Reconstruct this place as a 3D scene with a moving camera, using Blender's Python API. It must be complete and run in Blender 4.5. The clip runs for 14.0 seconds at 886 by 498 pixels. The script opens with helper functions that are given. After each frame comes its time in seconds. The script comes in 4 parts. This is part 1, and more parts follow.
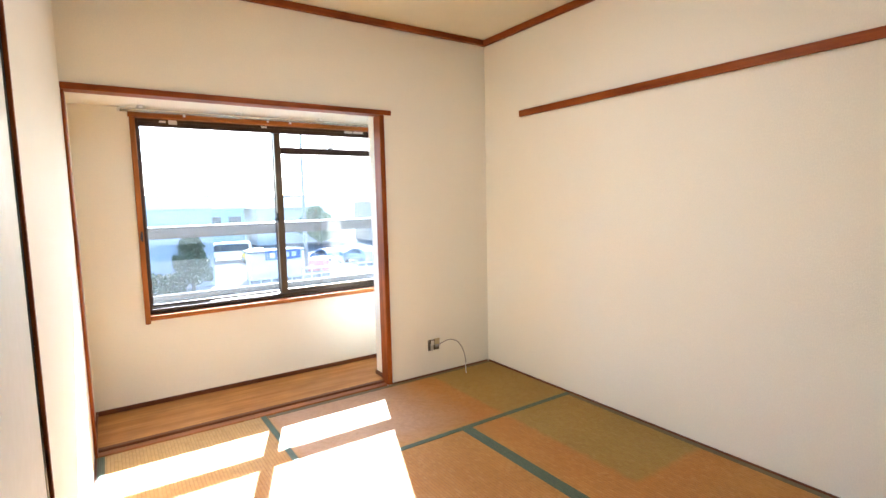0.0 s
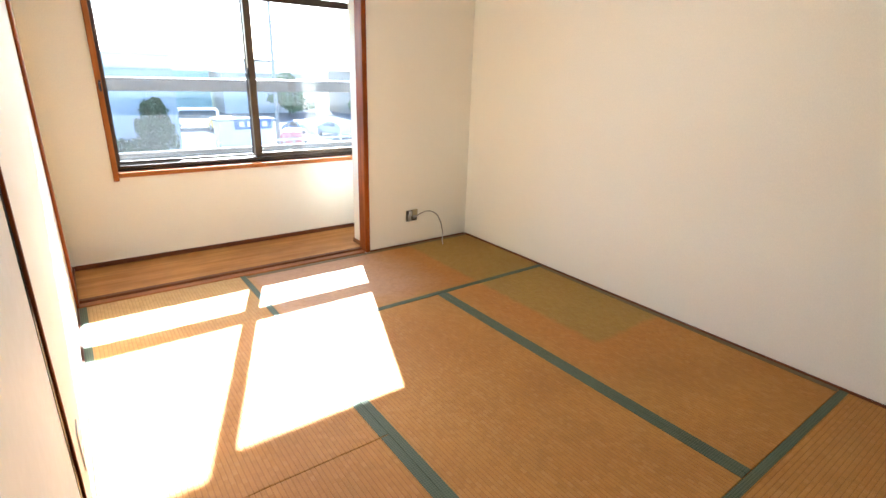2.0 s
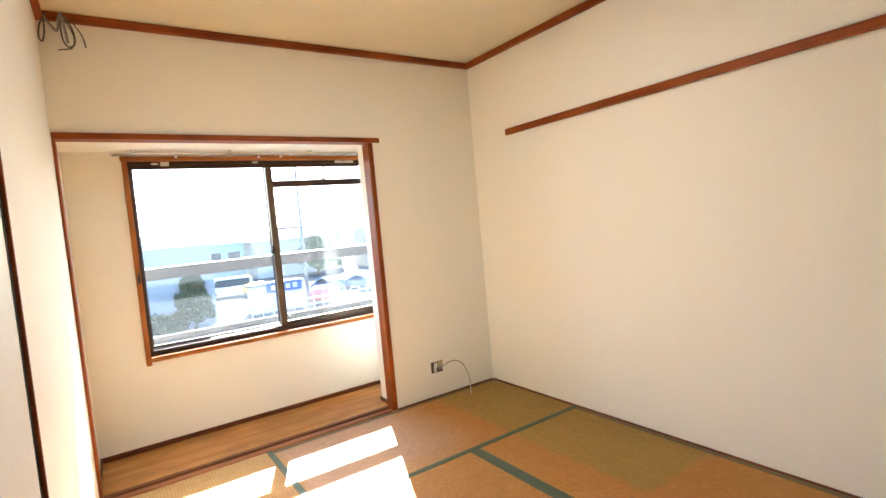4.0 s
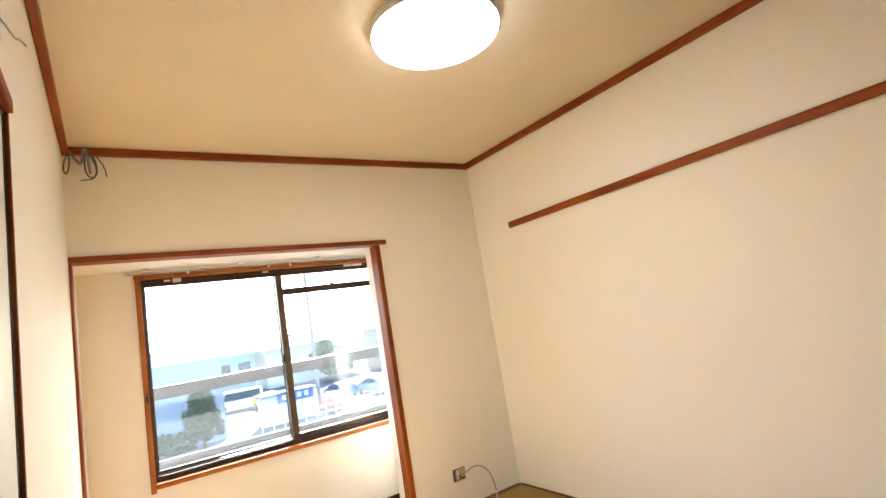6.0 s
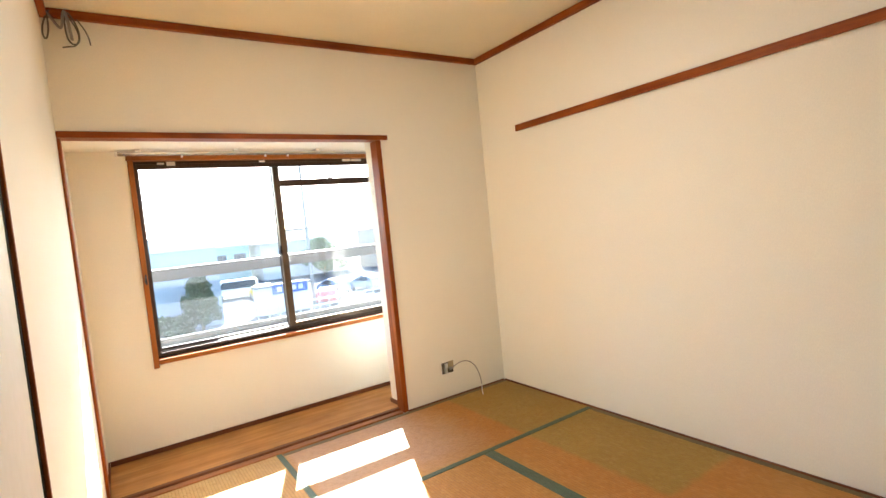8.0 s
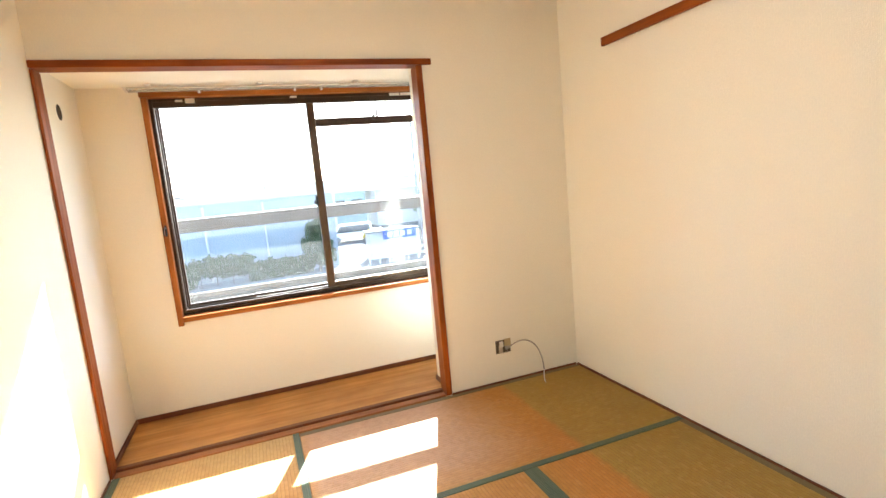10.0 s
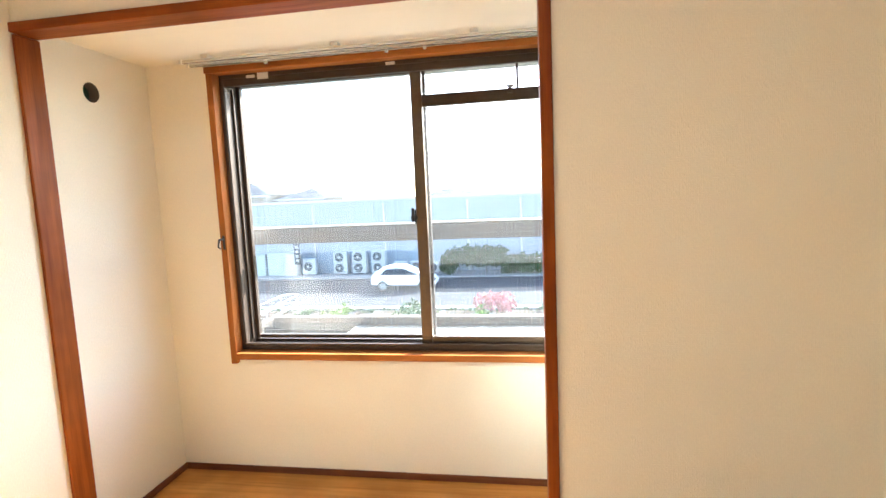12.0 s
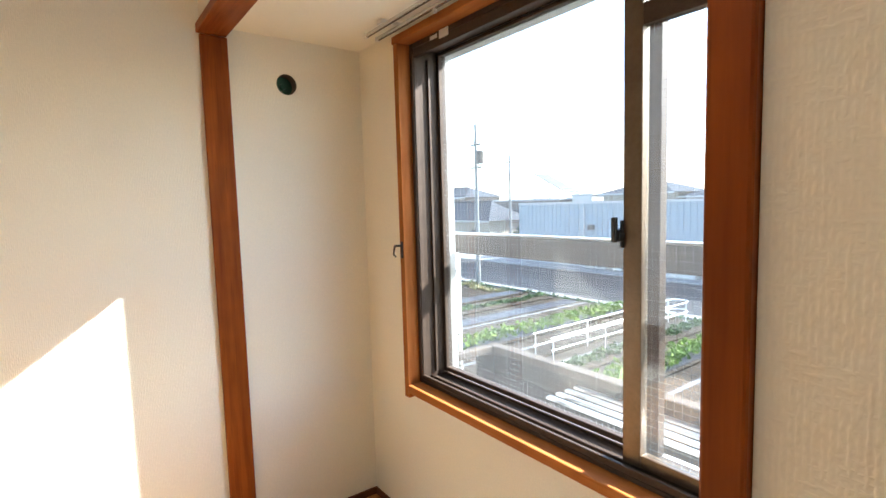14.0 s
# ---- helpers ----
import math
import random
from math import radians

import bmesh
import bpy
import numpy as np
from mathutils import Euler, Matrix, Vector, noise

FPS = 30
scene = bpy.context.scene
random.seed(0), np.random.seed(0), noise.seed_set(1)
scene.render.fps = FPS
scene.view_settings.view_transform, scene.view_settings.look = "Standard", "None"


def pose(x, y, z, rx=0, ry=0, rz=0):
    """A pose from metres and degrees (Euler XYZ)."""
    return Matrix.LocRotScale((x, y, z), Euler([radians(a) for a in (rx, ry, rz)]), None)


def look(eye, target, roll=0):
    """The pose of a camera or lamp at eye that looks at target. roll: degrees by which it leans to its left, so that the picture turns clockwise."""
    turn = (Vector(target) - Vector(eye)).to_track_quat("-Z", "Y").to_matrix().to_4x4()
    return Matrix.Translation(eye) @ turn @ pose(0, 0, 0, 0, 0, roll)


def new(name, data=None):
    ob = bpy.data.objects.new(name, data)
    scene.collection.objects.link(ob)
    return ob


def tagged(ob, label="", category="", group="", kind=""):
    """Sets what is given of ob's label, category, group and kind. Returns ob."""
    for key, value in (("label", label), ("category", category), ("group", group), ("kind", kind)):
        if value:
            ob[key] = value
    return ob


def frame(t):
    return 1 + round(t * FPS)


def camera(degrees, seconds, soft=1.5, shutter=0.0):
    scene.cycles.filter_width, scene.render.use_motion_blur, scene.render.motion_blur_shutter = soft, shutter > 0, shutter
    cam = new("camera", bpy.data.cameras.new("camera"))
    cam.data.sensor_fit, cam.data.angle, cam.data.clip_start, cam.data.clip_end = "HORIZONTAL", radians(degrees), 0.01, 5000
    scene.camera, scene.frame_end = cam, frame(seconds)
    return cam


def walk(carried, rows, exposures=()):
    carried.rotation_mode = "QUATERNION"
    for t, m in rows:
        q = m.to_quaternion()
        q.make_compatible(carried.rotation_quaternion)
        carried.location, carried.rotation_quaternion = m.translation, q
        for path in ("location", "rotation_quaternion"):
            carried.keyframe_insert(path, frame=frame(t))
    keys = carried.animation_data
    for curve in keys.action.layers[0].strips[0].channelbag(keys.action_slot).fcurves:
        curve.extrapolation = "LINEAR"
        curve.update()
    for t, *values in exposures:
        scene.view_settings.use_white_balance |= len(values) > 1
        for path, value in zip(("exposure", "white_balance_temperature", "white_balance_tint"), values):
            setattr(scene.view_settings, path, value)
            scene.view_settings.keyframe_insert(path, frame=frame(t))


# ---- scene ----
cam = camera(83.0, 14.0)
PATH = [
    (0, (0.253, 0.296, 1.242), (1.362, 1.948, 1.045), -1.3),
    (0.5, (0.244, 0.293, 1.23), (1.364, 1.905, 0.848), -0.4),
    (1, (0.254, 0.296, 1.184), (1.371, 1.885, 0.709), 0.3),
    (1.5, (0.226, 0.311, 1.202), (1.366, 1.835, 0.585), 1.3),
    (2, (0.236, 0.319, 1.176), (1.378, 1.845, 0.511), 1.8),
    (2.5, (0.240, 0.320, 1.174), (1.376, 1.865, 0.542), 1.9),
    (3, (0.244, 0.312, 1.169), (1.388, 1.912, 0.728), 0.2),
    (3.5, (0.265, 0.26, 1.215), (1.383, 1.899, 0.961), -2.6),
    (4, (0.27, 0.266, 1.246), (1.386, 1.922, 1.131), -5.2),
    (6.5, (0.273, 0.288, 1.253), (1.389, 1.924, 1.535), -9.7),
    (7, (0.275, 0.307, 1.245), (1.382, 1.968, 1.356), -8.5),
    (7.5, (0.281, 0.316, 1.243), (1.376, 1.989, 1.219), -6.9),
    (8, (0.271, 0.332, 1.233), (1.371, 1.998, 1.122), -5.7),
    (10.5, (1.088, 0.961, 1.199), (1.674, 2.853, 0.924), -4.5),
    (11, (1.291, 1.268, 1.232), (1.765, 3.197, 1.001), -2.9),
    (11.5, (1.585, 1.538, 1.205), (1.654, 3.528, 1.025), -2.4),
    (12, (1.706, 1.826, 1.227), (1.384, 3.788, 1.01), -2.5),
    (12.5, (1.842, 2.222, 1.238), (1.265, 4.129, 1.067), -1.8),
    (13, (1.938, 2.453, 1.196), (0.999, 4.212, 1.042), -3.4),
    (13.5, (1.98, 2.697, 1.211), (0.624, 4.154, 1.012), -3.0),
    (14, (1.938, 2.866, 1.214), (0.333, 4.047, 1.039), -1.6),
]
EXPOSURES = [(0.0, 4.02, 5450, 10), (2.0, 3.95, 5580, 10), (3.0, 4.01, 5680, 10), (6.5, 4.01, 6030, 10), (8.0, 4.01, 6030, 10), (11.0, 4.06, 6130, 10), (12.5, 3.75, 6120, 10), (13.0, 3.52, 6150, 10), (14.0, 3.25, 5980, 10)]
walk(cam, [(t, look(eye, target, roll)) for t, eye, target, roll in PATH], EXPOSURES)

SKY, SUN, LAMP_GLOW = 0.135, 4.3, 1.1
# ---- world, sun, lights ----
world = bpy.data.worlds.new("sky")
scene.world = world
world.use_nodes = True
wn = world.node_tree
sky = wn.nodes.new("ShaderNodeTexSky")
sky.sky_type, sky.sun_disc = "NISHITA", False
SUN_WAY = Vector((-0.380, -1.0, -0.742)).normalized()
sky.sun_elevation = math.asin(-SUN_WAY.z)
sky.sun_rotation = math.atan2(-SUN_WAY.x, -SUN_WAY.y)
sky.dust_density = 1.0
wn.nodes["Background"].inputs["Strength"].default_value = SKY
wn.links.new(sky.outputs["Color"], wn.nodes["Background"].inputs["Color"])
sun_data = bpy.data.lights.new("sun", "SUN")
sun_data.energy, sun_data.angle, sun_data.color = SUN, radians(0.5), (0.97, 0.955, 0.875)
sun = new("sun", sun_data)
sun.matrix_world = look((6, 14, 10), Vector((6, 14, 10)) + SUN_WAY)


# ---- materials ----
def material(name, colour, rough=0.5, metal=0.0):
    m = bpy.data.materials.new(name)
    m.use_nodes = True
    b = m.node_tree.nodes["Principled BSDF"]
    b.inputs["Base Color"].default_value = (*colour, 1)
    b.inputs["Roughness"].default_value, b.inputs["Metallic"].default_value = rough, metal
    return m


class Nodes:
    """A short hand for one material's nodes."""

    def __init__(self, m):
        self.t = m.node_tree
        self.b = self.t.nodes["Principled BSDF"]

    def put(self, kind, links=None, **values):
        n = self.t.nodes.new(kind)
        for k, v in values.items():
            if k == "operation":
                n.operation = v
            elif k == "data_type":
                n.data_type = v
            elif k == "bands":
                n.bands_direction = v
        for k, v in (links or {}).items():
            if isinstance(v, bpy.types.NodeSocket):
                self.t.links.new(v, n.inputs[k])
            else:
                n.inputs[k].default_value = v
        return n

    def place(self, scale=(1, 1, 1)):
        g = self.put("ShaderNodeNewGeometry")
        return self.put("ShaderNodeMapping", {"Vector": g.outputs["Position"], "Scale": scale}).outputs["Vector"]

    def noise(self, v, scale, detail=4.0, rough=0.55):
        return self.put("ShaderNodeTexNoise", {"Vector": v, "Scale": scale, "Detail": detail, "Roughness": rough}).outputs["Fac"]

    def math(self, op, a, b=0.0, c=0.0):
        return self.put("ShaderNodeMath", {0: a, 1: b, 2: c}, operation=op).outputs[0]

    def span(self, v, lo, hi, a=0.0, b=1.0):
        return self.put("ShaderNodeMapRange", {0: v, 1: lo, 2: hi, 3: a, 4: b}).outputs[0]

    def mix(self, f, a, b):
        n = self.put("ShaderNodeMix", data_type="RGBA")
        for k, v in ((0, f), (6, a), (7, b)):
            if isinstance(v, bpy.types.NodeSocket):
                self.t.links.new(v, n.inputs[k])
            else:
                n.inputs[k].default_value = (*v, 1) if isinstance(v, tuple) else v
        return n.outputs[2]

    def colour(self, c):
        self.t.links.new(c, self.b.inputs["Base Color"])

    def rough(self, r):
        self.t.links.new(r, self.b.inputs["Roughness"])

    def bump(self, h, strength, distance):
        n = self.put("ShaderNodeBump", {"Height": h, "Strength": strength, "Distance": distance})
        self.t.links.new(n.outputs[0], self.b.inputs["Normal"])


def mottled(name, a, b, scale, rough=0.6, metal=0.0, bump=0.0, fine=None, stretch=(1, 1, 1)):
    """Two colours by noise at two scales, with a little relief."""
    m = material(name, a, rough, metal)
    n = Nodes(m)
    v = n.place(stretch)
    big, small = n.noise(v, scale), n.noise(v, fine or scale * 9)
    n.colour(n.mix(n.math("ADD", n.math("MULTIPLY", n.span(big, 0.3, 0.7), 0.6), n.math("MULTIPLY", n.span(small, 0.3, 0.7), 0.4)), a, b))
    n.rough(n.span(small, 0.2, 0.8, max(rough - 0.12, 0.03), min(rough + 0.12, 1)))
    if bump:
        n.bump(small, 0.5, bump)
    return m


def wallpaper(name, tone):
    """Woven vinyl paper: short upright and level threads pressed into it."""
    m = material(name, tone, 0.75)
    n = Nodes(m)
    pos = n.place()
    s = n.put("ShaderNodeSeparateXYZ", {0: pos})
    u = n.math("ADD", s.outputs[0], s.outputs[1])
    flat = n.put("ShaderNodeCombineXYZ", {0: u, 1: s.outputs[2], 2: 0.0}).outputs[0]
    patch = n.noise(n.put("ShaderNodeMapping", {"Vector": flat, "Scale": (26, 26, 1)}).outputs[0], 1.0, 2.0)
    wob = n.noise(n.put("ShaderNodeMapping", {"Vector": flat, "Scale": (60, 60, 1)}).outputs[0], 1.0, 2.0)
    cell = n.noise(n.put("ShaderNodeMapping", {"Vector": flat, "Scale": (230, 95, 1)}).outputs[0], 1.0, 1.0)
    cross = n.noise(n.put("ShaderNodeMapping", {"Vector": flat, "Scale": (120, 230, 1)}).outputs[0], 1.0, 1.0)
    col = n.math("SINE", n.math("MULTIPLY_ADD", u, 2 * math.pi / 0.0046, n.math("MULTIPLY", wob, 1.4)))
    row = n.math("SINE", n.math("MULTIPLY_ADD", s.outputs[2], 2 * math.pi / 0.0062, n.math("MULTIPLY", wob, 1.4)))
    up = n.math("MULTIPLY", n.span(col, -0.9, 0.9, 0.35, 1.0), n.span(cell, 0.32, 0.66))
    level = n.math("MULTIPLY", n.span(row, -0.9, 0.9, 0.35, 1.0), n.span(cross, 0.34, 0.68))
    h = n.math("MAXIMUM", n.math("MULTIPLY", up, n.span(patch, 0.38, 0.62, 1.0, 0.55)), n.math("MULTIPLY", level, n.span(patch, 0.40, 0.62, 0.15, 0.75)))
    stain = n.noise(pos, 1.3, 5.0)
    dark = tuple(c * 0.94 for c in tone)
    base = n.mix(n.span(stain, 0.35, 0.7), tone, tuple(c * k for c, k in zip(tone, (0.985, 0.97, 0.945))))
    # gaps between threads painted darker, relief shade put into the colour
    n.colour(n.mix(n.span(h, 0.0, 0.6, 1.0, 0.0), base, dark))
    n.bump(h, 0.75, 0.0009)
    return m


def stained_wood(name, light, dark, along, rough=0.42, scale=1.0):
    """Grain that runs along x, y or z."""
    m = material(name, light, rough)
    m.node_tree.nodes["Principled BSDF"].inputs["Specular IOR Level"].default_value = 0.16
    n = Nodes(m)
    k = [38 * scale] * 3
    k["xyz".index(along)] = 2.2 * scale
    v = n.place(k)
    grain = n.noise(v, 1.0, 6.0, 0.62)
    k2 = [150 * scale] * 3
    k2["xyz".index(along)] = 5 * scale
    pores = n.noise(n.place(k2), 1.0, 3.0)
    tone = n.noise(n.place(), 3.0, 3.0)
    c = n.mix(n.span(grain, 0.32, 0.68), light, dark)
    c = n.mix(n.span(pores, 0.56, 0.75, 0.0, 0.5), c, tuple(x * 0.55 for x in dark))
    c = n.mix(n.span(tone, 0.42, 0.7, 0.0, 0.6), c, tuple(x * 0.55 for x in dark))
    n.colour(c)
    n.rough(n.span(grain, 0.2, 0.8, rough - 0.1, rough + 0.14))
    n.bump(pores, 0.25, 0.0006)
    return m


def straw(name, along):
    """Woven rush: ribs along the mat, fine cross weave, sun-bleached but for a patch where furniture stood."""
    m = material(name, (0.5, 0.3, 0.11), 0.6)
    m.node_tree.nodes["Principled BSDF"].inputs["Specular IOR Level"].default_value = 0.18
    n = Nodes(m)
    pos = n.place()
    s = n.put("ShaderNodeSeparateXYZ", {0: pos})
    x, y = s.outputs[0], s.outputs[1]
    u, w = (x, y) if along == "y" else (y, x)
    rib = n.math("ABSOLUTE", n.math("SINE", n.math("MULTIPLY", u, math.pi / 0.0155)))
    reed = n.math("ABSOLUTE", n.math("SINE", n.math("ADD", n.math("MULTIPLY", w, math.pi / 0.0042), n.math("MULTIPLY", n.math("FLOOR", n.math("DIVIDE", u, 0.0155)), 1.57))))
    wide = n.noise(pos, 2.2, 5.0)
    streak = n.noise(n.place((220, 16, 1) if along == "x" else (16, 220, 1)), 1.0, 3.0)
    speck = n.noise(pos, 300.0, 2.0)
    faded = n.mix(n.span(wide, 0.3, 0.72), (0.50, 0.245, 0.058), (0.41, 0.18, 0.040))
    # fresh olive patch
    edge = n.math("MULTIPLY", n.math("SUBTRACT", n.noise(pos, 14.0, 3.0), 0.5), 0.05)
    fx = n.span(n.math("ADD", x, edge), 2.065, 2.10)
    fy = n.span(n.math("ADD", y, edge), 1.535, 1.57)
    fresh = n.math("MULTIPLY", fx, fy)
    c = n.mix(fresh, faded, n.mix(n.span(wide, 0.3, 0.7), (0.37, 0.235, 0.055), (0.32, 0.195, 0.043)))
    # redder band where the patch fades out
    ring = n.math("MULTIPLY", n.math("SUBTRACT", n.math("MULTIPLY", n.span(n.math("ADD", x, edge), 1.80, 1.95), n.span(n.math("ADD", y, edge), 1.25, 1.45)), fresh), 0.4)
    c = n.mix(ring, c, (0.46, 0.165, 0.032))
    # paler straw along the sill, greyed wear beside it
    pale = n.math("MULTIPLY", n.span(n.math("ADD", y, edge), 2.5, 3.2), n.span(x, 1.0, 0.9))
    c = n.mix(n.math("MULTIPLY", pale, 0.75), c, (0.55, 0.38, 0.15))
    worn = n.math("MULTIPLY", n.span(n.math("ADD", n.math("MULTIPLY", edge, 3.0), y), 2.4, 2.6), n.span(n.math("ADD", x, n.math("MULTIPLY", edge, 4.0)), 1.98, 1.6))
    worn = n.math("MULTIPLY", worn, n.span(x, 0.93, 1.0))
    c = n.mix(n.math("MULTIPLY", worn, n.span(streak, 0.3, 0.7, 0.55, 0.95)), c, (0.50, 0.32, 0.20))
    c = n.mix(n.span(streak, 0.45, 0.8, 0.0, 0.35), c, (0.36, 0.17, 0.05))
    ui = n.math("FLOOR", n.math("DIVIDE", u, 0.0155))
    wi = n.math("FLOOR", n.math("ADD", n.math("DIVIDE", w, 0.021), n.math("MULTIPLY", ui, 0.37)))
    dash = n.put("ShaderNodeTexWhiteNoise", {"Vector": n.put("ShaderNodeCombineXYZ", {0: ui, 1: wi, 2: 0.0}).outputs[0]}).outputs["Value"]
    c = n.mix(n.span(dash, 0.35, 1.0, 0.0, 0.20), c, (0.24, 0.10, 0.026))
    c = n.mix(n.span(dash, 0.2, 0.0, 0.0, 0.14), c, (0.60, 0.36, 0.14))
    c = n.mix(n.span(rib, 0.0, 0.34, 0.55, 0.0), c, (0.17, 0.07, 0.02))
    c = n.mix(n.span(speck, 0.58, 0.75, 0.0, 0.3), c, (0.62, 0.42, 0.2))
    n.colour(c)
    h = n.math("ADD", n.math("MULTIPLY", n.span(rib, 0.0, 0.5), 1.0), n.math("MULTIPLY", reed, 0.4))
    n.bump(h, 0.6, 0.0014)
    return m


def pane_glass(name, tint):
    m = bpy.data.materials.new(name)
    m.use_nodes = True
    t = m.node_tree
    t.nodes.remove(t.nodes["Principled BSDF"])
    out = t.nodes["Material Output"]
    clear, gloss = t.nodes.new("ShaderNodeBsdfTransparent"), t.nodes.new("ShaderNodeBsdfGlossy")
    clear.inputs[0].default_value = (*tint, 1)
    gloss.inputs["Roughness"].default_value = 0.0
    face, mixer = t.nodes.new("ShaderNodeLayerWeight"), t.nodes.new("ShaderNodeMixShader")
    face.inputs[0].default_value = 0.5
    power, share = t.nodes.new("ShaderNodeMath"), t.nodes.new("ShaderNodeMath")
    power.operation, share.operation = "POWER", "MULTIPLY_ADD"
    power.inputs[1].default_value = 5.0
    share.inputs[1].default_value, share.inputs[2].default_value = 0.96, 0.04
    t.links.new(face.outputs["Facing"], power.inputs[0])
    t.links.new(power.outputs[0], share.inputs[0])
    t.links.new(share.outputs[0], mixer.inputs[0])
    t.links.new(clear.outputs[0], mixer.inputs[1])
    t.links.new(gloss.outputs[0], mixer.inputs[2])
    # milky scatter mixed into the glass as haze, imitating glare over the view
    haze, veil = t.nodes.new("ShaderNodeBsdfTranslucent"), t.nodes.new("ShaderNodeMixShader")
    haze.inputs["Color"].default_value = (0.92, 0.96, 1.0, 1)
    veil.inputs[0].default_value = 0.009
    t.links.new(mixer.outputs[0], veil.inputs[1])
    t.links.new(haze.outputs[0], veil.inputs[2])
    t.links.new(veil.outputs[0], out.inputs[0])
    return m


def glowing(name, colour, strength):
    m = material(name, colour, 0.4)
    b = m.node_tree.nodes["Principled BSDF"]
    b.inputs["Emission Color"].default_value = (*colour, 1)
    b.inputs["Emission Strength"].default_value = strength
    return m


PAPER = wallpaper("cream woven wallpaper", (0.872, 0.848, 0.75))
CEIL = mottled("sand-textured ceiling paper", (0.71, 0.66, 0.51), (0.66, 0.61, 0.46), 3.0, 0.85, bump=0.004, fine=120)
WOOD = {a: stained_wood("red-brown stained wood " + a, (0.33, 0.086, 0.012), (0.19, 0.042, 0.007), a) for a in "xyz"}
CASING = {a: stained_wood("orange stained wood " + a, (0.46, 0.175, 0.05), (0.34, 0.11, 0.028), a) for a in "xyz"}
DARKWOOD = {a: stained_wood("dark brown stained wood " + a, (0.20, 0.075, 0.033), (0.12, 0.042, 0.020), a) for a in "xy"}
for wood in CASING.values():
    wood.node_tree.nodes["Principled BSDF"].inputs["Specular IOR Level"].default_value = 0.05
BOARD = stained_wood("golden brown wood-look floor", (0.66, 0.33, 0.095), (0.42, 0.175, 0.042), "x", 0.34, 0.45)
SILLWOOD = stained_wood("worn red-brown threshold wood", (0.42, 0.17, 0.065), (0.28, 0.10, 0.036), "x", 0.4)
STRAW = {a: straw("woven rush " + a, a) for a in "xy"}
LACQUER = material("black lacquer", (0.006, 0.005, 0.005), 0.12)
FUSUMA = mottled("off-white sliding door paper", (0.72, 0.70, 0.64), (0.68, 0.66, 0.60), 4.0, 0.6)
BRONZE = mottled("bronze anodised aluminium", (0.075, 0.052, 0.038), (0.052, 0.037, 0.028), 20.0, 0.5, 0.3)
BRONZE.node_tree.nodes["Principled BSDF"].inputs["Specular IOR Level"].default_value = 0.2
LIGHTBRONZE = mottled("lighter bronze aluminium", (0.17, 0.125, 0.085), (0.12, 0.088, 0.06), 12.0, 0.38, 0.7)
GLASS = pane_glass("wired window glass", (0.81, 0.83, 0.83))
WIRE = material("bright wire in glass", (0.34, 0.34, 0.33), 0.45, 0.6)
STEEL = material("brushed steel", (0.6, 0.58, 0.55), 0.35, 0.9)
WHITEPLASTIC = mottled("white plastic", (0.74, 0.73, 0.69), (0.70, 0.69, 0.65), 30.0, 0.4)
GREYCABLE = material("grey cable sheath", (0.30, 0.28, 0.25), 0.5)
BLACK = material("black iron", (0.02, 0.02, 0.02), 0.45, 0.3)
GREENCAP = mottled("dark green plastic cap", (0.02, 0.10, 0.05), (0.015, 0.07, 0.035), 30.0, 0.5)
HOLE = material("dark wall cavity", (0.10, 0.085, 0.065), 0.9)
LAMP = glowing("milky lamp diffuser", (1.0, 0.965, 0.925), LAMP_GLOW)


def border_cloth():
    m = material("green woven cloth border", (0.05, 0.11, 0.05), 0.7)
    n = Nodes(m)
    v = n.put("ShaderNodeMapping", {"Vector": n.place((170, 170, 170)), "Rotation": (0, 0, math.pi / 4)}).outputs[0]
    ch = n.put("ShaderNodeTexChecker", {"Vector": v, "Scale": 1.0, "Color1": (0.10, 0.125, 0.07, 1), "Color2": (0.045, 0.07, 0.038, 1)})
    big = n.noise(n.place(), 6.0)
    n.colour(n.mix(n.span(big, 0.35, 0.75, 0.0, 0.5), ch.outputs[0], (0.09, 0.125, 0.065)))
    n.bump(ch.outputs[1], 0.4, 0.0006)
    return m


HERI = border_cloth()


# ---- mesh helpers ----
def box(bm, x0, x1, y0, y1, z0, z1, bevel=0.0, seg=2):
    r = bmesh.ops.create_cube(bm, size=1.0, matrix=Matrix.Translation(((x0 + x1) / 2, (y0 + y1) / 2, (z0 + z1) / 2)) @ Matrix.Diagonal((abs(x1 - x0), abs(y1 - y0), abs(z1 - z0), 1)))
    if bevel:
        es = {e for v in r["verts"] for e in v.link_edges}
        bmesh.ops.bevel(bm, geom=list(es), offset=bevel, segments=seg, profile=0.5, affect="EDGES")
    return bm


def rod(bm, p, q, r0, r1=None, n=10):
    p, q = Vector(p), Vector(q)
    m = Matrix.Translation((p + q) / 2) @ (q - p).to_track_quat("Z", "Y").to_matrix().to_4x4()
    bmesh.ops.create_cone(bm, cap_ends=True, segments=n, radius1=r0, radius2=r0 if r1 is None else r1, depth=(q - p).length, matrix=m)
    return bm


def mesh_of(name, bm, mat, smooth=False):
    bmesh.ops.recalc_face_normals(bm, faces=bm.faces)
    me = bpy.data.meshes.new(name)
    bm.to_mesh(me)
    bm.free()
    me.materials.append(mat)
    if smooth:
        for p in me.polygons:
            p.use_smooth = True
    return me


def part(name, bm, mat, parent, label="", smooth=False):
    ob = new(name, mesh_of(name, bm, mat, smooth))
    ob.parent = parent
    return tagged(ob, label)


def solo(name, bm, mat, label, category, group="", kind="", smooth=False):
    return tagged(new(name, mesh_of(name, bm, mat, smooth)), label, category, group, kind)


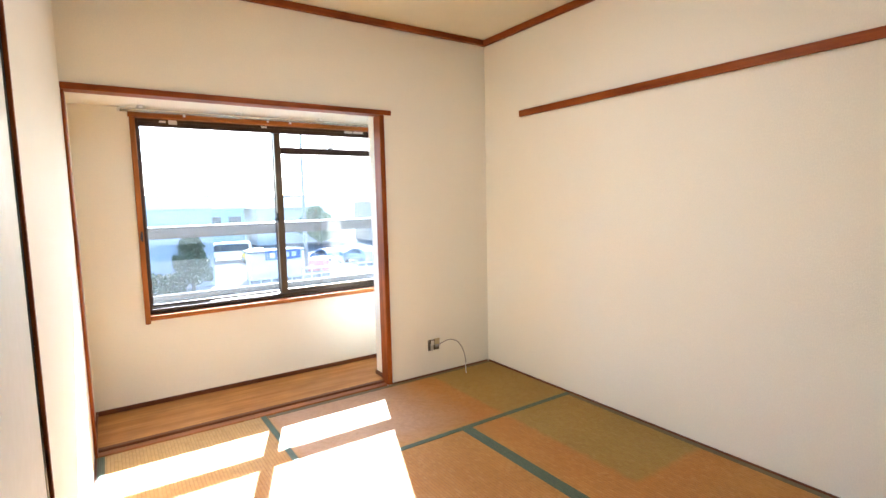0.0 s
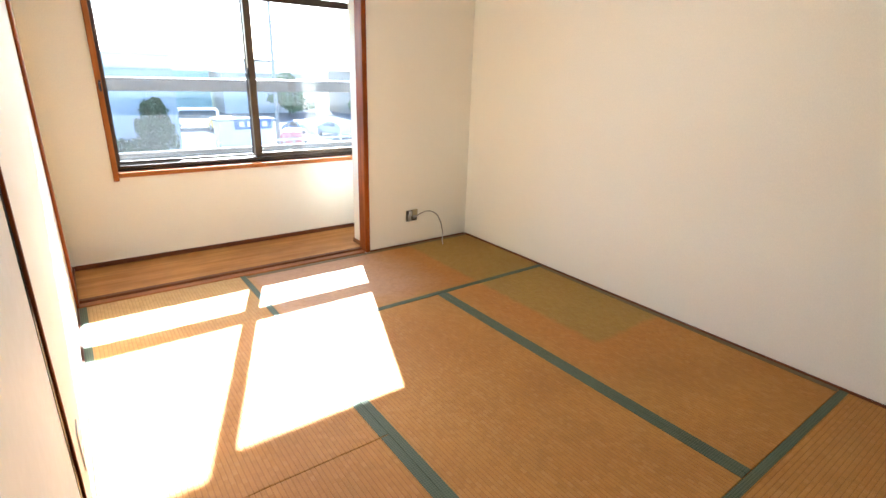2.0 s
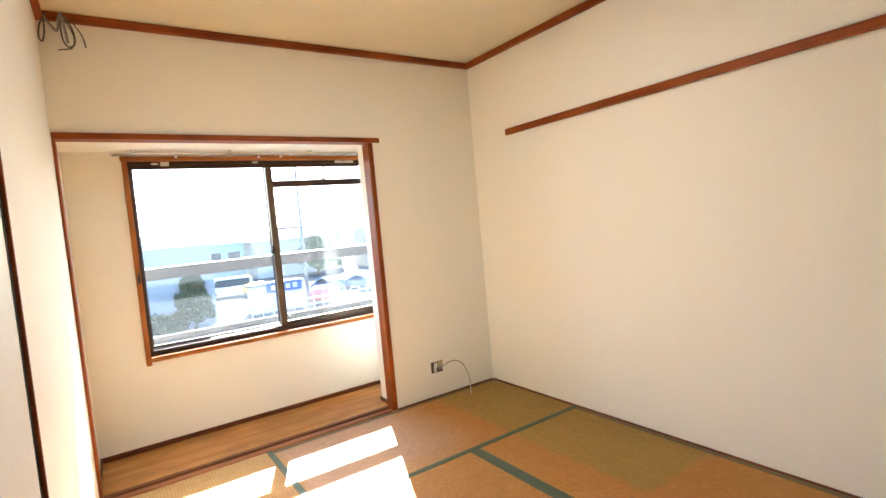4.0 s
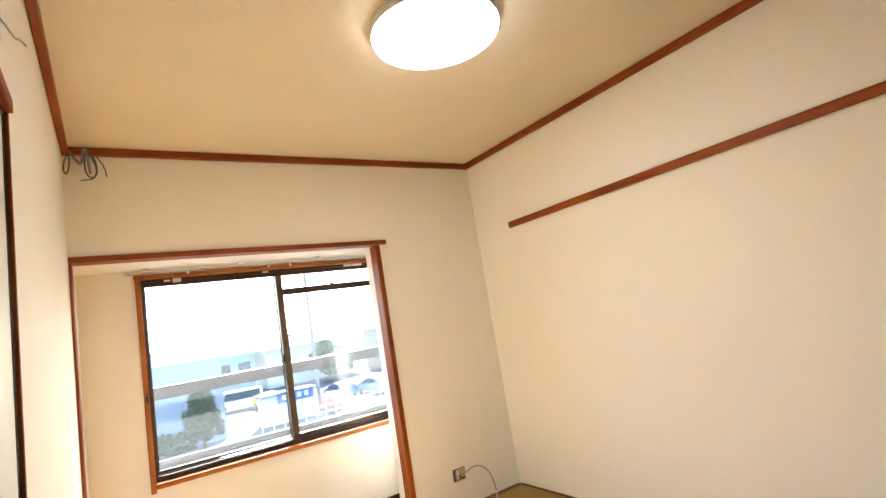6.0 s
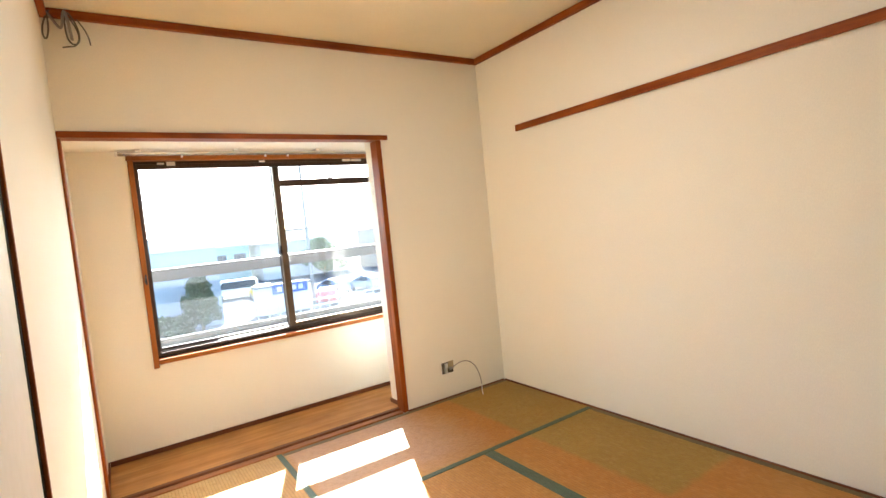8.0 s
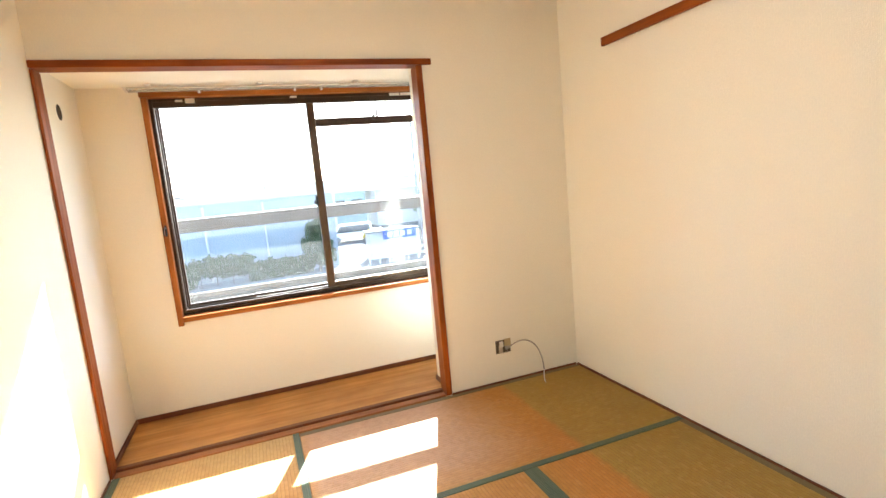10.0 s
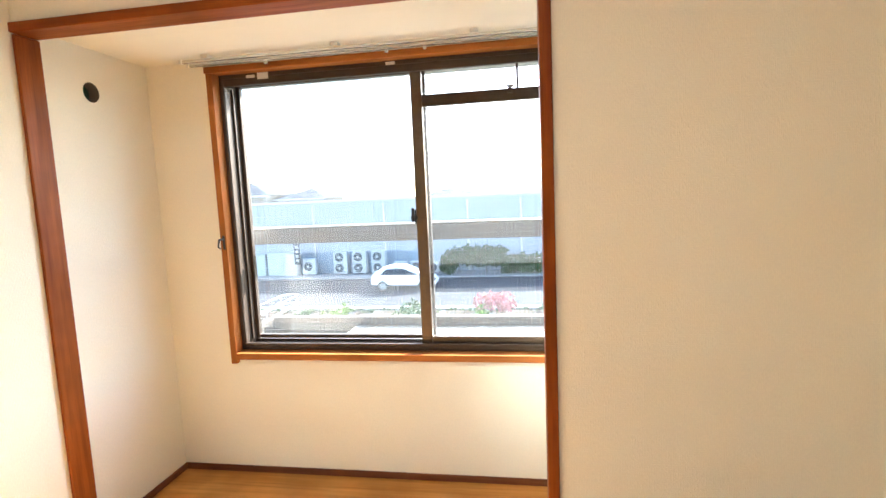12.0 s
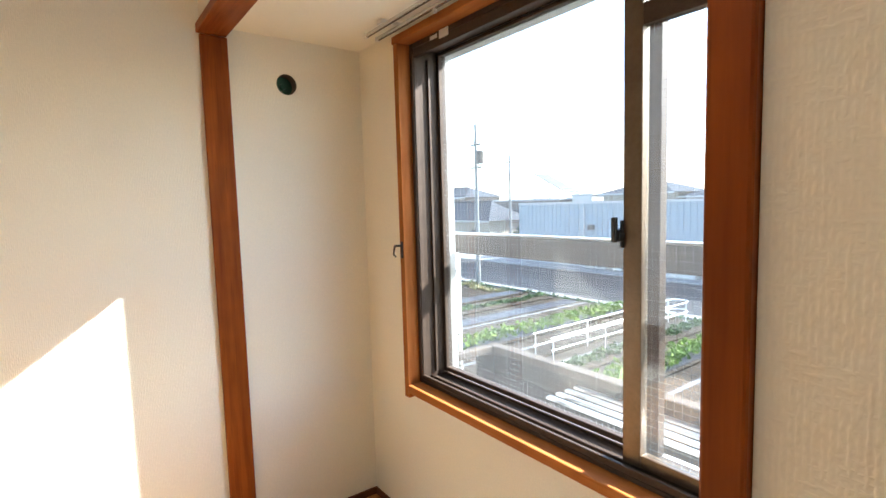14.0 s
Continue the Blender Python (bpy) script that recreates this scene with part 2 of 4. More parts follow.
def thing(name, label, category, at=(0, 0, 0), group="", kind=""):
    ob = new(name)
    ob.location = at
    ob.empty_display_size = 0.1
    return tagged(ob, label, category, group, kind)


def one(x0, x1, y0, y1, z0, z1, bevel=0.0):
    return box(bmesh.new(), x0, x1, y0, y1, z0, z1, bevel)


def cable(name, points, radius, mat, parent=None):
    cu = bpy.data.curves.new(name, "CURVE")
    cu.dimensions, cu.bevel_depth, cu.bevel_resolution, cu.resolution_u = "3D", radius, 3, 8
    sp = cu.splines.new("NURBS")
    sp.points.add(len(points) - 1)
    for k, p in zip(sp.points, points):
        k.co = (*p, 1)
    sp.use_endpoint_u, sp.order_u = True, 3
    tmp = bpy.data.objects.new("tmp", cu)
    me = bpy.data.meshes.new_from_object(tmp)
    bpy.data.objects.remove(tmp)
    me.name = name
    me.materials.clear()
    me.materials.append(mat)
    for p in me.polygons:
        p.use_smooth = True
    ob = new(name, me)
    ob.parent = parent
    return ob


# ---- the room ----
XL, XR, YS, YN = 0.122, 2.632, -0.137, 3.243   # room faces
YA, ZC, ZA = 3.820, 2.379, 1.822               # alcove back wall, ceilings
solo("floor", one(XL - 0.1, XR + 0.1, YS - 0.1, YN + 0.03, -0.22, -0.035), mottled("subfloor boards", (0.3, 0.22, 0.14), (0.25, 0.18, 0.11), 4.0, 0.8), "plain wooden subfloor under the tatami mats", "floor", kind="structure")
solo("ceiling", one(XL - 0.12, XR + 0.12, YS - 0.12, YN + 0.1, ZC, ZC + 0.1), CEIL, "sand-textured beige paper ceiling", "ceiling", kind="structure")
bm = bmesh.new()
box(bm, 1.791, XR + 0.12, YN, 3.47, -0.2, ZC)
box(bm, XL - 0.12, 1.791, YN, 3.47, ZA, ZC)
solo("wall_north", bm, PAPER, "cream papered wall around the alcove opening", "wall", kind="structure")
solo("wall_east", one(XR, XR + 0.12, YS, YN, -0.2, ZC), PAPER, "plain cream papered long wall", "wall", kind="structure")
# south wall is unseen; its beige is there to damp bounced light
solo("wall_south", one(XL - 0.12, XR + 0.12, YS - 0.12, YS, -0.2, ZC), mottled("beige light-damping wall", (0.52, 0.46, 0.36), (0.47, 0.41, 0.32), 2.0, 0.7), "unseen closing wall, beige to cut bounced light", "wall", kind="structure")
FY = 1.562                                      # end of the closet opening
bm = bmesh.new()
box(bm, XL - 0.12, XL, FY, YN, -0.2, ZC)
box(bm, XL - 0.12, XL, YS, FY, 1.815, ZC)
solo("wall_west", bm, PAPER, "cream papered wall beside the closet", "wall", kind="structure")


def wall_with_hole(name, x0, x1, y0, y1, z0, z1, cy, cz, r):
    """An upright wall across x with a round hole through it."""
    bm = bmesh.new()
    n = 32
    ring = {}
    for x in (x0, x1):
        inner, outer = [], []
        for i in range(n):
            a = 2 * math.pi * i / n + math.pi / 4
            c, s = math.cos(a), math.sin(a)
            inner.append(bm.verts.new((x, cy + r * c, cz + r * s)))
            k = 1 / max(abs(c), abs(s))
            dy, dz = c * k, s * k
            outer.append(bm.verts.new((x, cy + dy * ((y1 - cy) if dy > 0 else (cy - y0)), cz + dz * ((z1 - cz) if dz > 0 else (cz - z0)))))
        ring[x] = (inner, outer)
        for i in range(n):
            j = (i + 1) % n
            bm.faces.new((inner[i], inner[j], outer[j], outer[i]))
    for which in (0, 1):
        a, b = ring[x0][which], ring[x1][which]
        for i in range(n):
            j = (i + 1) % n
            bm.faces.new((a[i], a[j], b[j], b[i]))
    return bm


VY, VZ = 3.523, 1.662
solo("wall_alcove_west", wall_with_hole("w", XL - 0.12, XL, YN, YA + 0.2, -0.2, ZA + 0.08, VY, VZ, 0.037), PAPER, "cream papered side wall of the alcove with a round vent hole", "wall", kind="structure")
solo("wall_alcove_east", one(XR, XR + 0.12, 3.47, YA, -0.2, ZA + 0.08), PAPER, "cream papered end wall of the alcove", "wall", kind="structure")
solo("ceiling_alcove", one(XL, XR, 3.47, YA, ZA, ZA + 0.08), mottled("plain cream ceiling paper", (0.87, 0.845, 0.75), (0.83, 0.80, 0.70), 2.5, 0.8, bump=0.0015, fine=180), "cream papered low ceiling of the alcove", "ceiling", kind="structure")
solo("floor_alcove", one(XL, XR, 3.325, YA, -0.2, 0.008), BOARD, "golden brown wood-look alcove floor", "floor", kind="structure")
# window wall with its opening
WX0, WX1, WZ0, WZ1, YO = 0.44, 2.12, 0.575, 1.775, 4.03
PLASTER = mottled("pale grey exterior render", (0.52, 0.51, 0.48), (0.45, 0.44, 0.42), 2.0, 0.85, bump=0.003)
bm = bmesh.new()
HX0, HX1, HZ0 = WX0 - 0.012, WX1 + 0.014, WZ0 - 0.022
for a in ((XL - 0.12, HX0, -0.2, 2.47), (HX1, XR + 0.12, -0.2, 2.47), (HX0, HX1, -0.2, HZ0), (HX0, HX1, WZ1, 2.47)):
    box(bm, a[0], a[1], YA, 3.95, a[2], a[3])
solo("wall_window", bm, PAPER, "cream papered wall under and around the window", "wall", kind="structure")
bm = bmesh.new()
for a in ((-3.0, WX0 - 0.005, -0.3, 2.9), (WX1 + 0.005, 6.0, -0.3, 2.9), (WX0 - 0.005, WX1 + 0.005, -0.3, WZ0 - 0.005), (WX0 - 0.005, WX1 + 0.005, 1.745, 2.9)):
    box(bm, a[0], a[1], 3.952, YO, a[2], a[3])
solo("wall_facade", bm, PLASTER, "pale grey rendered outer wall round the window", "wall", kind="structure")
solo("apartment_block", one(-3.0, 6.0, -4.0, 4.0, -5.1, -0.302), PLASTER, "plain rendered lower storeys of the apartment block", "building", kind="structure")
solo("apartment_roof", one(-3.0, 6.0, -4.0, 4.4, 2.902, 3.05), PLASTER, "flat rendered roof slab of the apartment block", "roof", kind="structure")

# trims
solo("trim_ceiling_north", one(XL + 0.03, XR - 0.03, YN - 0.03, YN - 0.002, 2.338, ZC - 0.002, 0.003), WOOD["x"], "red-brown stained wooden ceiling moulding", "moulding", kind="structure")
solo("trim_ceiling_east", one(XR - 0.03, XR - 0.001, YS, YN - 0.002, 2.337, ZC - 0.002, 0.003), WOOD["y"], "red-brown stained wooden ceiling moulding", "moulding", kind="structure")
solo("trim_ceiling_west", one(XL + 0.001, XL + 0.03, YS, YN - 0.002, 2.337, ZC - 0.002, 0.003), WOOD["y"], "red-brown stained wooden ceiling moulding", "moulding", kind="structure")
solo("trim_ceiling_south", one(XL + 0.03, XR - 0.03, YS + 0.001, YS + 0.03, 2.338, ZC - 0.002, 0.003), WOOD["x"], "red-brown stained wooden ceiling moulding", "moulding", kind="structure")
solo("picture_rail", one(XR - 0.02, XR - 0.001, YS + 0.001, 2.860, 1.783, 1.825, 0.003), WOOD["y"], "red-brown wooden picture rail along the long wall", "rail", kind="structure")
solo("trim_floor_east", one(XR - 0.012, XR - 0.001, YS, YN - 0.014, -0.03, 0.008, 0.002), DARKWOOD["y"], "dark thin wooden strip at the wall's foot", "baseboard", kind="structure")
solo("trim_floor_west", one(XL + 0.001, XL + 0.010, FY, YN - 0.014, -0.03, 0.008, 0.002), DARKWOOD["y"], "dark thin wooden strip at the wall's foot", "baseboard", kind="structure")
solo("trim_floor_north", one(1.792, XR - 0.013, YN - 0.012, YN - 0.001, -0.03, 0.008, 0.002), DARKWOOD["x"], "dark thin wooden strip at the wall's foot", "baseboard", kind="structure")

# alcove opening: lintel, jamb, post, threshold
solo("trim_lintel", one(XL + 0.001, 1.842, YN - 0.012, 3.325, 1.792, 1.822, 0.003), WOOD["x"], "red-brown stained wooden lintel over the alcove", "lintel", kind="structure")
solo("trim_jamb", one(1.757, 1.790, YN - 0.010, 3.325, 0.0, 1.789, 0.003), WOOD["z"], "red-brown stained wooden jamb of the alcove opening", "jamb", kind="structure")
solo("trim_post", one(XL + 0.001, XL + 0.014, YN - 0.004, 3.325, 0.0, 1.789, 0.003), WOOD["z"], "red-brown stained wooden post beside the alcove", "post", kind="structure")
solo("threshold", one(XL + 0.015, 1.756, YN + 0.0, 3.29, -0.03, 0.006, 0.003), SILLWOOD, "red-brown wooden threshold between tatami and alcove", "threshold", kind="structure")
solo("threshold_strip", one(XL + 0.015, 1.756, 3.292, 3.324, -0.03, 0.018, 0.003), DARKWOOD["x"], "raised dark brown threshold strip", "threshold", kind="structure")
solo("baseboard_back", one(XL + 0.011, XR, YA - 0.010, YA - 0.001, 0.009, 0.038, 0.002), DARKWOOD["x"], "low dark brown baseboard", "baseboard", kind="structure")
solo("baseboard_side", one(XL + 0.001, XL + 0.010, 3.327, YA - 0.001, 0.009, 0.038, 0.002), DARKWOOD["y"], "low dark brown baseboard", "baseboard", kind="structure")
solo("baseboard_return", one(1.781, 1.790, 3.327, 3.478, 0.009, 0.038, 0.002), DARKWOOD["y"], "low dark brown baseboard round the wall's end", "baseboard", kind="structure")

# tatami
BROWNHERI = mottled("olive-brown cloth border", (0.19, 0.125, 0.05), (0.13, 0.10, 0.045), 30.0, 0.75)


def tatami(x0, x1, y0, y1, along, label, brown_sides=()):
    t = thing("tatami_mat", label, "tatami mat", ((x0 + x1) / 2, (y0 + y1) / 2, -0.033), "tatami mats of the floor")
    g, w = 0.0012, 0.031
    cx, cy = t.location.x, t.location.y
    X0, X1, Y0, Y1 = x0 + g - cx, x1 - g - cx, y0 + g - cy, y1 - g - cy
    part("woven_top", one(X0, X1, Y0, Y1, 0.0, 0.033, 0.0025), STRAW[along], t)
    if along == "y":
        bands = ((X0 - 0.0004, X0 + w, Y0 + 0.001, Y1 - 0.001), (X1 - w, X1 + 0.0004, Y0 + 0.001, Y1 - 0.001))
    else:
        bands = ((X0 + 0.001, X1 - 0.001, Y0 - 0.0004, Y0 + w), (X0 + 0.001, X1 - 0.001, Y1 - w, Y1 + 0.0004))
    for k, b in enumerate(bands):
        part("cloth_border", one(*b, 0.002, 0.0346, 0.0008), BROWNHERI if k in brown_sides else HERI, t, "olive-brown cloth border" if k in brown_sides else "green woven cloth border")
    return t


A, B = 0.951, 1.798
Y1, Y2, Y3 = 2.404, 1.553, 0.750
MX0, MX1, MY0, MY1 = XL + 0.010, XR - 0.012, YS + 0.002, YN - 0.001
tatami(MX0, A, Y2, MY1, "y", "sunlit faded straw tatami mat with green cloth borders")
tatami(A, MX1, Y1, MY1 - 0.012, "x", "faded orange tatami mat with an olive unfaded end", (1,))
tatami(A, B, Y3, Y1, "y", "faded orange-brown tatami mat with green cloth borders")
tatami(B, MX1, Y3, Y1, "y", "faded orange tatami mat with an olive unfaded patch", (1,))
tatami(MX0, A, MY0, Y2, "y", "faded straw tatami mat beside the closet")
tatami(A, MX1, MY0, Y3, "x", "faded orange-brown tatami mat across the room's end")

# closet with sliding doors
closet = thing("closet_door_frame", "red-brown wooden frame of the sliding closet doors", "door frame", (XL, FY, 0), kind="structure")
part("jamb", one(-0.05, 0.003, -0.008, -0.001, 0.0, 1.811, 0.003), WOOD["z"], closet)
part("head", one(-0.05, 0.010, YS - FY, 0.004, 1.812, 1.843, 0.003), WOOD["y"], closet)
part("track", one(-0.08, 0.002, YS - FY + 0.002, -0.025, -0.03, 0.006), DARKWOOD["y"], closet)


def fusuma(y0, y1, x):
    d = thing("sliding_door", "off-white papered sliding closet door with black lacquered edge", "sliding door", (x, (y0 + y1) / 2, 0.007), "closet doors")
    h, w = 1.803, (y1 - y0) / 2
    part("panel", one(-0.018, -0.003, -w + 0.023, w - 0.023, 0.018, h - 0.018), FUSUMA, d)
    part("stile", one(-0.020, 0.0, w - 0.024, w, 0.0, h, 0.006), LACQUER, d, "black lacquered edge")
    part("stile", one(-0.020, 0.0, -w, -w + 0.024, 0.0, h, 0.006), LACQUER, d, "black lacquered edge")
    part("rail", one(-0.020, 0.0, -w + 0.0245, w - 0.0245, 0.0, 0.018, 0.003), LACQUER, d, "black lacquered edge")
    part("rail", one(-0.020, 0.0, -w + 0.0245, w - 0.0245, h - 0.018, h, 0.003), LACQUER, d, "black lacquered edge")
    bm = bmesh.new()
    bmesh.ops.create_cone(bm, cap_ends=True, segments=20, radius1=0.028, radius2=0.026, depth=0.006, matrix=Matrix.Translation((-0.001, -w + 0.07, 0.85)) @ pose(0, 0, 0, 0, 90, 0))
    part("finger_pull", bm, BLACK, d, "round black finger pull")
    return d


fusuma(0.72, 1.5535, XL - 0.003)
fusuma(YS + 0.004, 0.755, XL - 0.028)
solo("closet_back", one(XL - 0.124, XL - 0.055, YS, FY, -0.2, 1.814), PAPER, "plain inside of the closet", "wall", kind="structure")

# ---- window ----
win = thing("window_1", "bronze aluminium sliding window with wired glass in an orange wooden casing", "window", (WX0, 3.85, WZ0), kind="structure")
OX, OY, OZ = WX0 + 0.01, 3.85, WZ0


def wpart(name, x0, x1, y0, y1, z0, z1, mat, label="", bevel=0.002, parent=None):
    return part(name, one(x0 - OX, x1 - OX, y0 - OY, y1 - OY, z0 - OZ, z1 - OZ, bevel), mat, parent or win, label)


wpart("casing_side", 0.421, 0.4495, 3.798, 3.868, 0.521, 1.768, CASING["z"], "orange-brown wooden casing", 0.003)
wpart("casing_side", 2.131, 2.159, 3.800, 3.868, 0.530, 1.768, CASING["z"], "orange-brown wooden casing", 0.003)
wpart("casing_head", 0.415, 2.165, 3.796, 3.868, 1.769, 1.795, CASING["x"], "orange-brown wooden casing", 0.003)
wpart("casing_sill", 0.450, 2.130, 3.794, 3.868, 0.541, 0.570, CASING["x"], "orange-brown wooden sill", 0.003)
# outer frame with its tracks
wpart("frame_side", 0.450, 0.466, 3.846, 3.99, 0.572, 1.768, BRONZE)
wpart("frame_lip", 0.4661, 0.469, 3.852, 3.866, 0.602, 1.72, BRONZE, "", 0.001)
wpart("frame_lip", 0.4661, 0.474, 3.905, 3.915, 0.602, 1.72, BRONZE)
wpart("frame_side", 2.114, 2.130, 3.846, 3.99, 0.572, 1.768, BRONZE)
wpart("frame_head", 0.4661, 2.1139, 3.846, 3.99, 1.752, 1.768, BRONZE)
wpart("frame_head_lip", 0.4661, 2.1139, 3.850, 3.872, 1.722, 1.7519, BRONZE)
wpart("frame_sill", 0.4661, 2.1139, 3.846, 3.99, 0.572, 0.584, BRONZE)
wpart("frame_sill_lip", 0.4661, 2.1139, 3.848, 3.858, 0.5841, 0.601, BRONZE)
wpart("track", 0.4661, 2.1139, 3.884, 3.888, 0.5841, 0.594, BRONZE)
wpart("track", 0.4661, 2.1139, 3.944, 3.948, 0.5841, 0.594, BRONZE)


def sash(x0, x1, y, stile, mats, rail_low):
    s = wpart("sash", x0, x0 + stile[0], y - 0.014, y + 0.014, 0.595, 1.751, mats[0])
    wpart("stile", x1 - stile[1], x1, y - 0.014, y + 0.014, 0.595, 1.751, mats[1], parent=s)
    wpart("bottom_rail", x0 + stile[0] + 0.0005, x1 - stile[1] - 0.0005, y - 0.013, y + 0.013, 0.596, rail_low, mats[2], parent=s)
    wpart("top_rail", x0 + stile[0] + 0.0005, x1 - stile[1] - 0.0005, y - 0.013, y + 0.013, 1.738, 1.750, BRONZE, parent=s)
    return s


def pane(s, x0, x1, y, z0, z1, wires=True):
    p = wpart("pane", x0, x1, y - 0.003, y + 0.003, z0, z1, GLASS, "clear wired glass pane", 0.0, s)
    p.visible_shadow = False
    if wires:
        r, step = 0.00023, 0.0182
        co, fa = [], []

        def bar(p, q, u, v):
            """A six-sided wire from p to q."""
            k = len(co)
            for end in (p, q):
                for i in range(6):
                    c, d = r * math.cos(i * math.pi / 3), r * math.sin(i * math.pi / 3)
                    co.append(tuple(end[j] + c * u[j] + d * v[j] for j in range(3)))
            fa.extend((k + i, k + (i + 1) % 6, k + 6 + (i + 1) % 6, k + 6 + i) for i in range(6))

        x = x0 + step
        while x < x1:
            bar((x - OX, y - OY, z0 - OZ), (x - OX, y - OY, z1 - OZ), (1, 0, 0), (0, 1, 0))
            x += step
        z = z0 + step
        while z < z1:
            bar((x0 - OX, y - OY, z - OZ), (x1 - OX, y - OY, z - OZ), (0, 1, 0), (0, 0, 1))
            z += step
        me = bpy.data.meshes.new("wire_mesh")
        me.from_pydata(co, [], fa)
        me.materials.append(WIRE)
        w = new("wire_mesh", me)
        w.parent = s
        tagged(w, "fine square wire mesh cast in the glass", kind="stuff")
    return p


left = sash(0.462, 1.320, 3.962, (0.018, 0.040), (BRONZE, BRONZE, BRONZE), 0.612)
pane(left, 0.480, 1.280, 3.962, 0.612, 1.738)
right = sash(1.272, 2.112, 3.890, (0.046, 0.035), (LIGHTBRONZE, BRONZE, LIGHTBRONZE), 0.626)
wpart("transom_bar", 1.3185, 2.0765, 3.876, 3.904, 1.586, 1.632, BRONZE, parent=right)
wpart("vent_divider", 1.699, 1.709, 3.882, 3.898, 1.6325, 1.7375, BRONZE, parent=right)
wpart("vent_latch", 1.666, 1.684, 3.862, 3.8755, 1.612, 1.634, BRONZE, "small vent latch", parent=right)
wpart("latch_knob", 1.660, 1.690, 3.858, 3.8755, 1.6345, 1.642, BRONZE, "small vent latch knob", parent=right)
pane(right, 1.318, 2.077, 3.890, 0.626, 1.586)
pane(right, 1.318, 1.699, 3.890, 1.632, 1.738)
pane(right, 1.709, 2.077, 3.890, 1.632, 1.738)
# crescent lock
bm = bmesh.new()
box(bm, 1.268 - OX, 1.2745 - OX, 3.868 - OY, 3.892 - OY, 1.105 - OZ, 1.168 - OZ, 0.002)
rod(bm, (1.264 - OX, 3.872 - OY, 1.134 - OZ), (1.264 - OX, 3.860 - OY, 1.134 - OZ), 0.016, 0.013, 16)
box(bm, 1.258 - OX, 1.270 - OX, 3.848 - OY, 3.860 - OY, 1.118 - OZ, 1.176 - OZ, 0.003)
part("crescent_lock", bm, BLACK, win, "black crescent window lock")
for x0, x1, z0, z1 in ((0.578, 0.616, 1.748, 1.760), (0.628, 0.676, 1.740, 1.766), (1.184, 1.222, 1.752, 1.764), (1.785, 1.850, 1.748, 1.765), (1.856, 1.935, 1.748, 1.765)):
    wpart("sticker", x0, x1, 3.8445, 3.8458, z0, z1, WHITEPLASTIC, "small pale label plate", 0.0)
solo("curtain_tie_hook", rod(rod(rod(one(0.424, 0.434, 3.793, 3.7995, 1.030, 1.090, 0.002), (0.429, 3.793, 1.075), (0.424, 3.770, 1.075), 0.004), (0.424, 3.770, 1.075), (0.420, 3.766, 1.045), 0.004, 0.003), (0.420, 3.766, 1.045), (0.428, 3.772, 1.036), 0.003), BLACK, "small black iron curtain tie-back hook on the casing", "hook")

# curtain rails
RAILWHITE = material("silver curtain rail metal", (0.66, 0.64, 0.6), 0.22, 0.85)
rails = thing("curtain_rail", "double silver-white curtain rail over the window", "curtain rail", (1.25, 3.748, 1.797))
for dy, z in ((0.022, 0.0), (-0.022, 0.003)):
    part("rail", one(-0.885, 0.92, dy - 0.006, dy + 0.006, z - 0.006, z + 0.006, 0.002), RAILWHITE, rails)
    # dark strip below the rail, drawn for the shade of its open slot
    part("slot", one(-0.884, 0.919, dy - 0.0026, dy + 0.0026, z - 0.0066, z - 0.0061), BRONZE, rails, "dark strip for the shaded runner slot")
    part("end_cap", one(-0.897, -0.8855, dy - 0.008, dy + 0.008, z - 0.008, z + 0.008, 0.002), WHITEPLASTIC, rails)
for x in (-0.783, -0.24, 0.294, 0.83):
    part("bracket", one(x - 0.014, x + 0.014, -0.034, 0.0445, 0.0095, 0.0245, 0.002), WHITEPLASTIC, rails, "white bracket")
for x in (-0.05, 0.10, -0.55):
    part("glider", one(x - 0.006, x + 0.006, 0.016, 0.028, -0.018, -0.0065, 0.002), WHITEPLASTIC, rails, "small white glider")

# vent sleeve
vent = thing("vent_sleeve", "round wall vent sleeve closed by a dark green cap", "vent", (XL, VY, VZ))
bm = bmesh.new()
rod(bm, (-0.119, 0, 0), (-0.045, 0, 0), 0.0365, None, 28)
part("cap", bm, GREENCAP, vent)
bm = bmesh.new()
rod(bm, (-0.0449, 0, 0), (-0.036, 0, 0), 0.012, 0.010, 16)
part("knob", bm, GREENCAP, vent)
bm = bmesh.new()
ring = [[bm.verts.new((x, r * math.cos(i * math.pi / 16), r * math.sin(i * math.pi / 16))) for i in range(32)] for x, r in ((-0.119, 0.0368), (-0.0015, 0.0368), (-0.0015, 0.0352), (-0.119, 0.0352))]
for a, b in zip(ring, ring[1:] + ring[:1]):
    for i in range(32):
        bm.faces.new((a[i], a[(i + 1) % 32], b[(i + 1) % 32], b[i]))
part("sleeve", bm, HOLE, vent, "dark pipe sleeve", True)

# ceiling lamp
lamp = thing("ceiling_lamp", "round white glowing ceiling lamp", "ceiling lamp", (1.392, 1.728, ZC))


def turned(profile, n=64):
    bm = bmesh.new()
    rings = [[bm.verts.new((r * math.cos(i * 2 * math.pi / n), r * math.sin(i * 2 * math.pi / n), z)) for i in range(n)] for r, z in profile]
    for a, b in zip(rings, rings[1:]):
        for i in range(n):
            bm.faces.new((a[i], a[(i + 1) % n], b[(i + 1) % n], b[i]))
    bm.faces.new(rings[0])
    bm.faces.new(rings[-1])
    return bm


part("base", turned(((0.246, -0.0005), (0.252, -0.004), (0.252, -0.040))), WHITEPLASTIC, lamp, "white lamp housing")
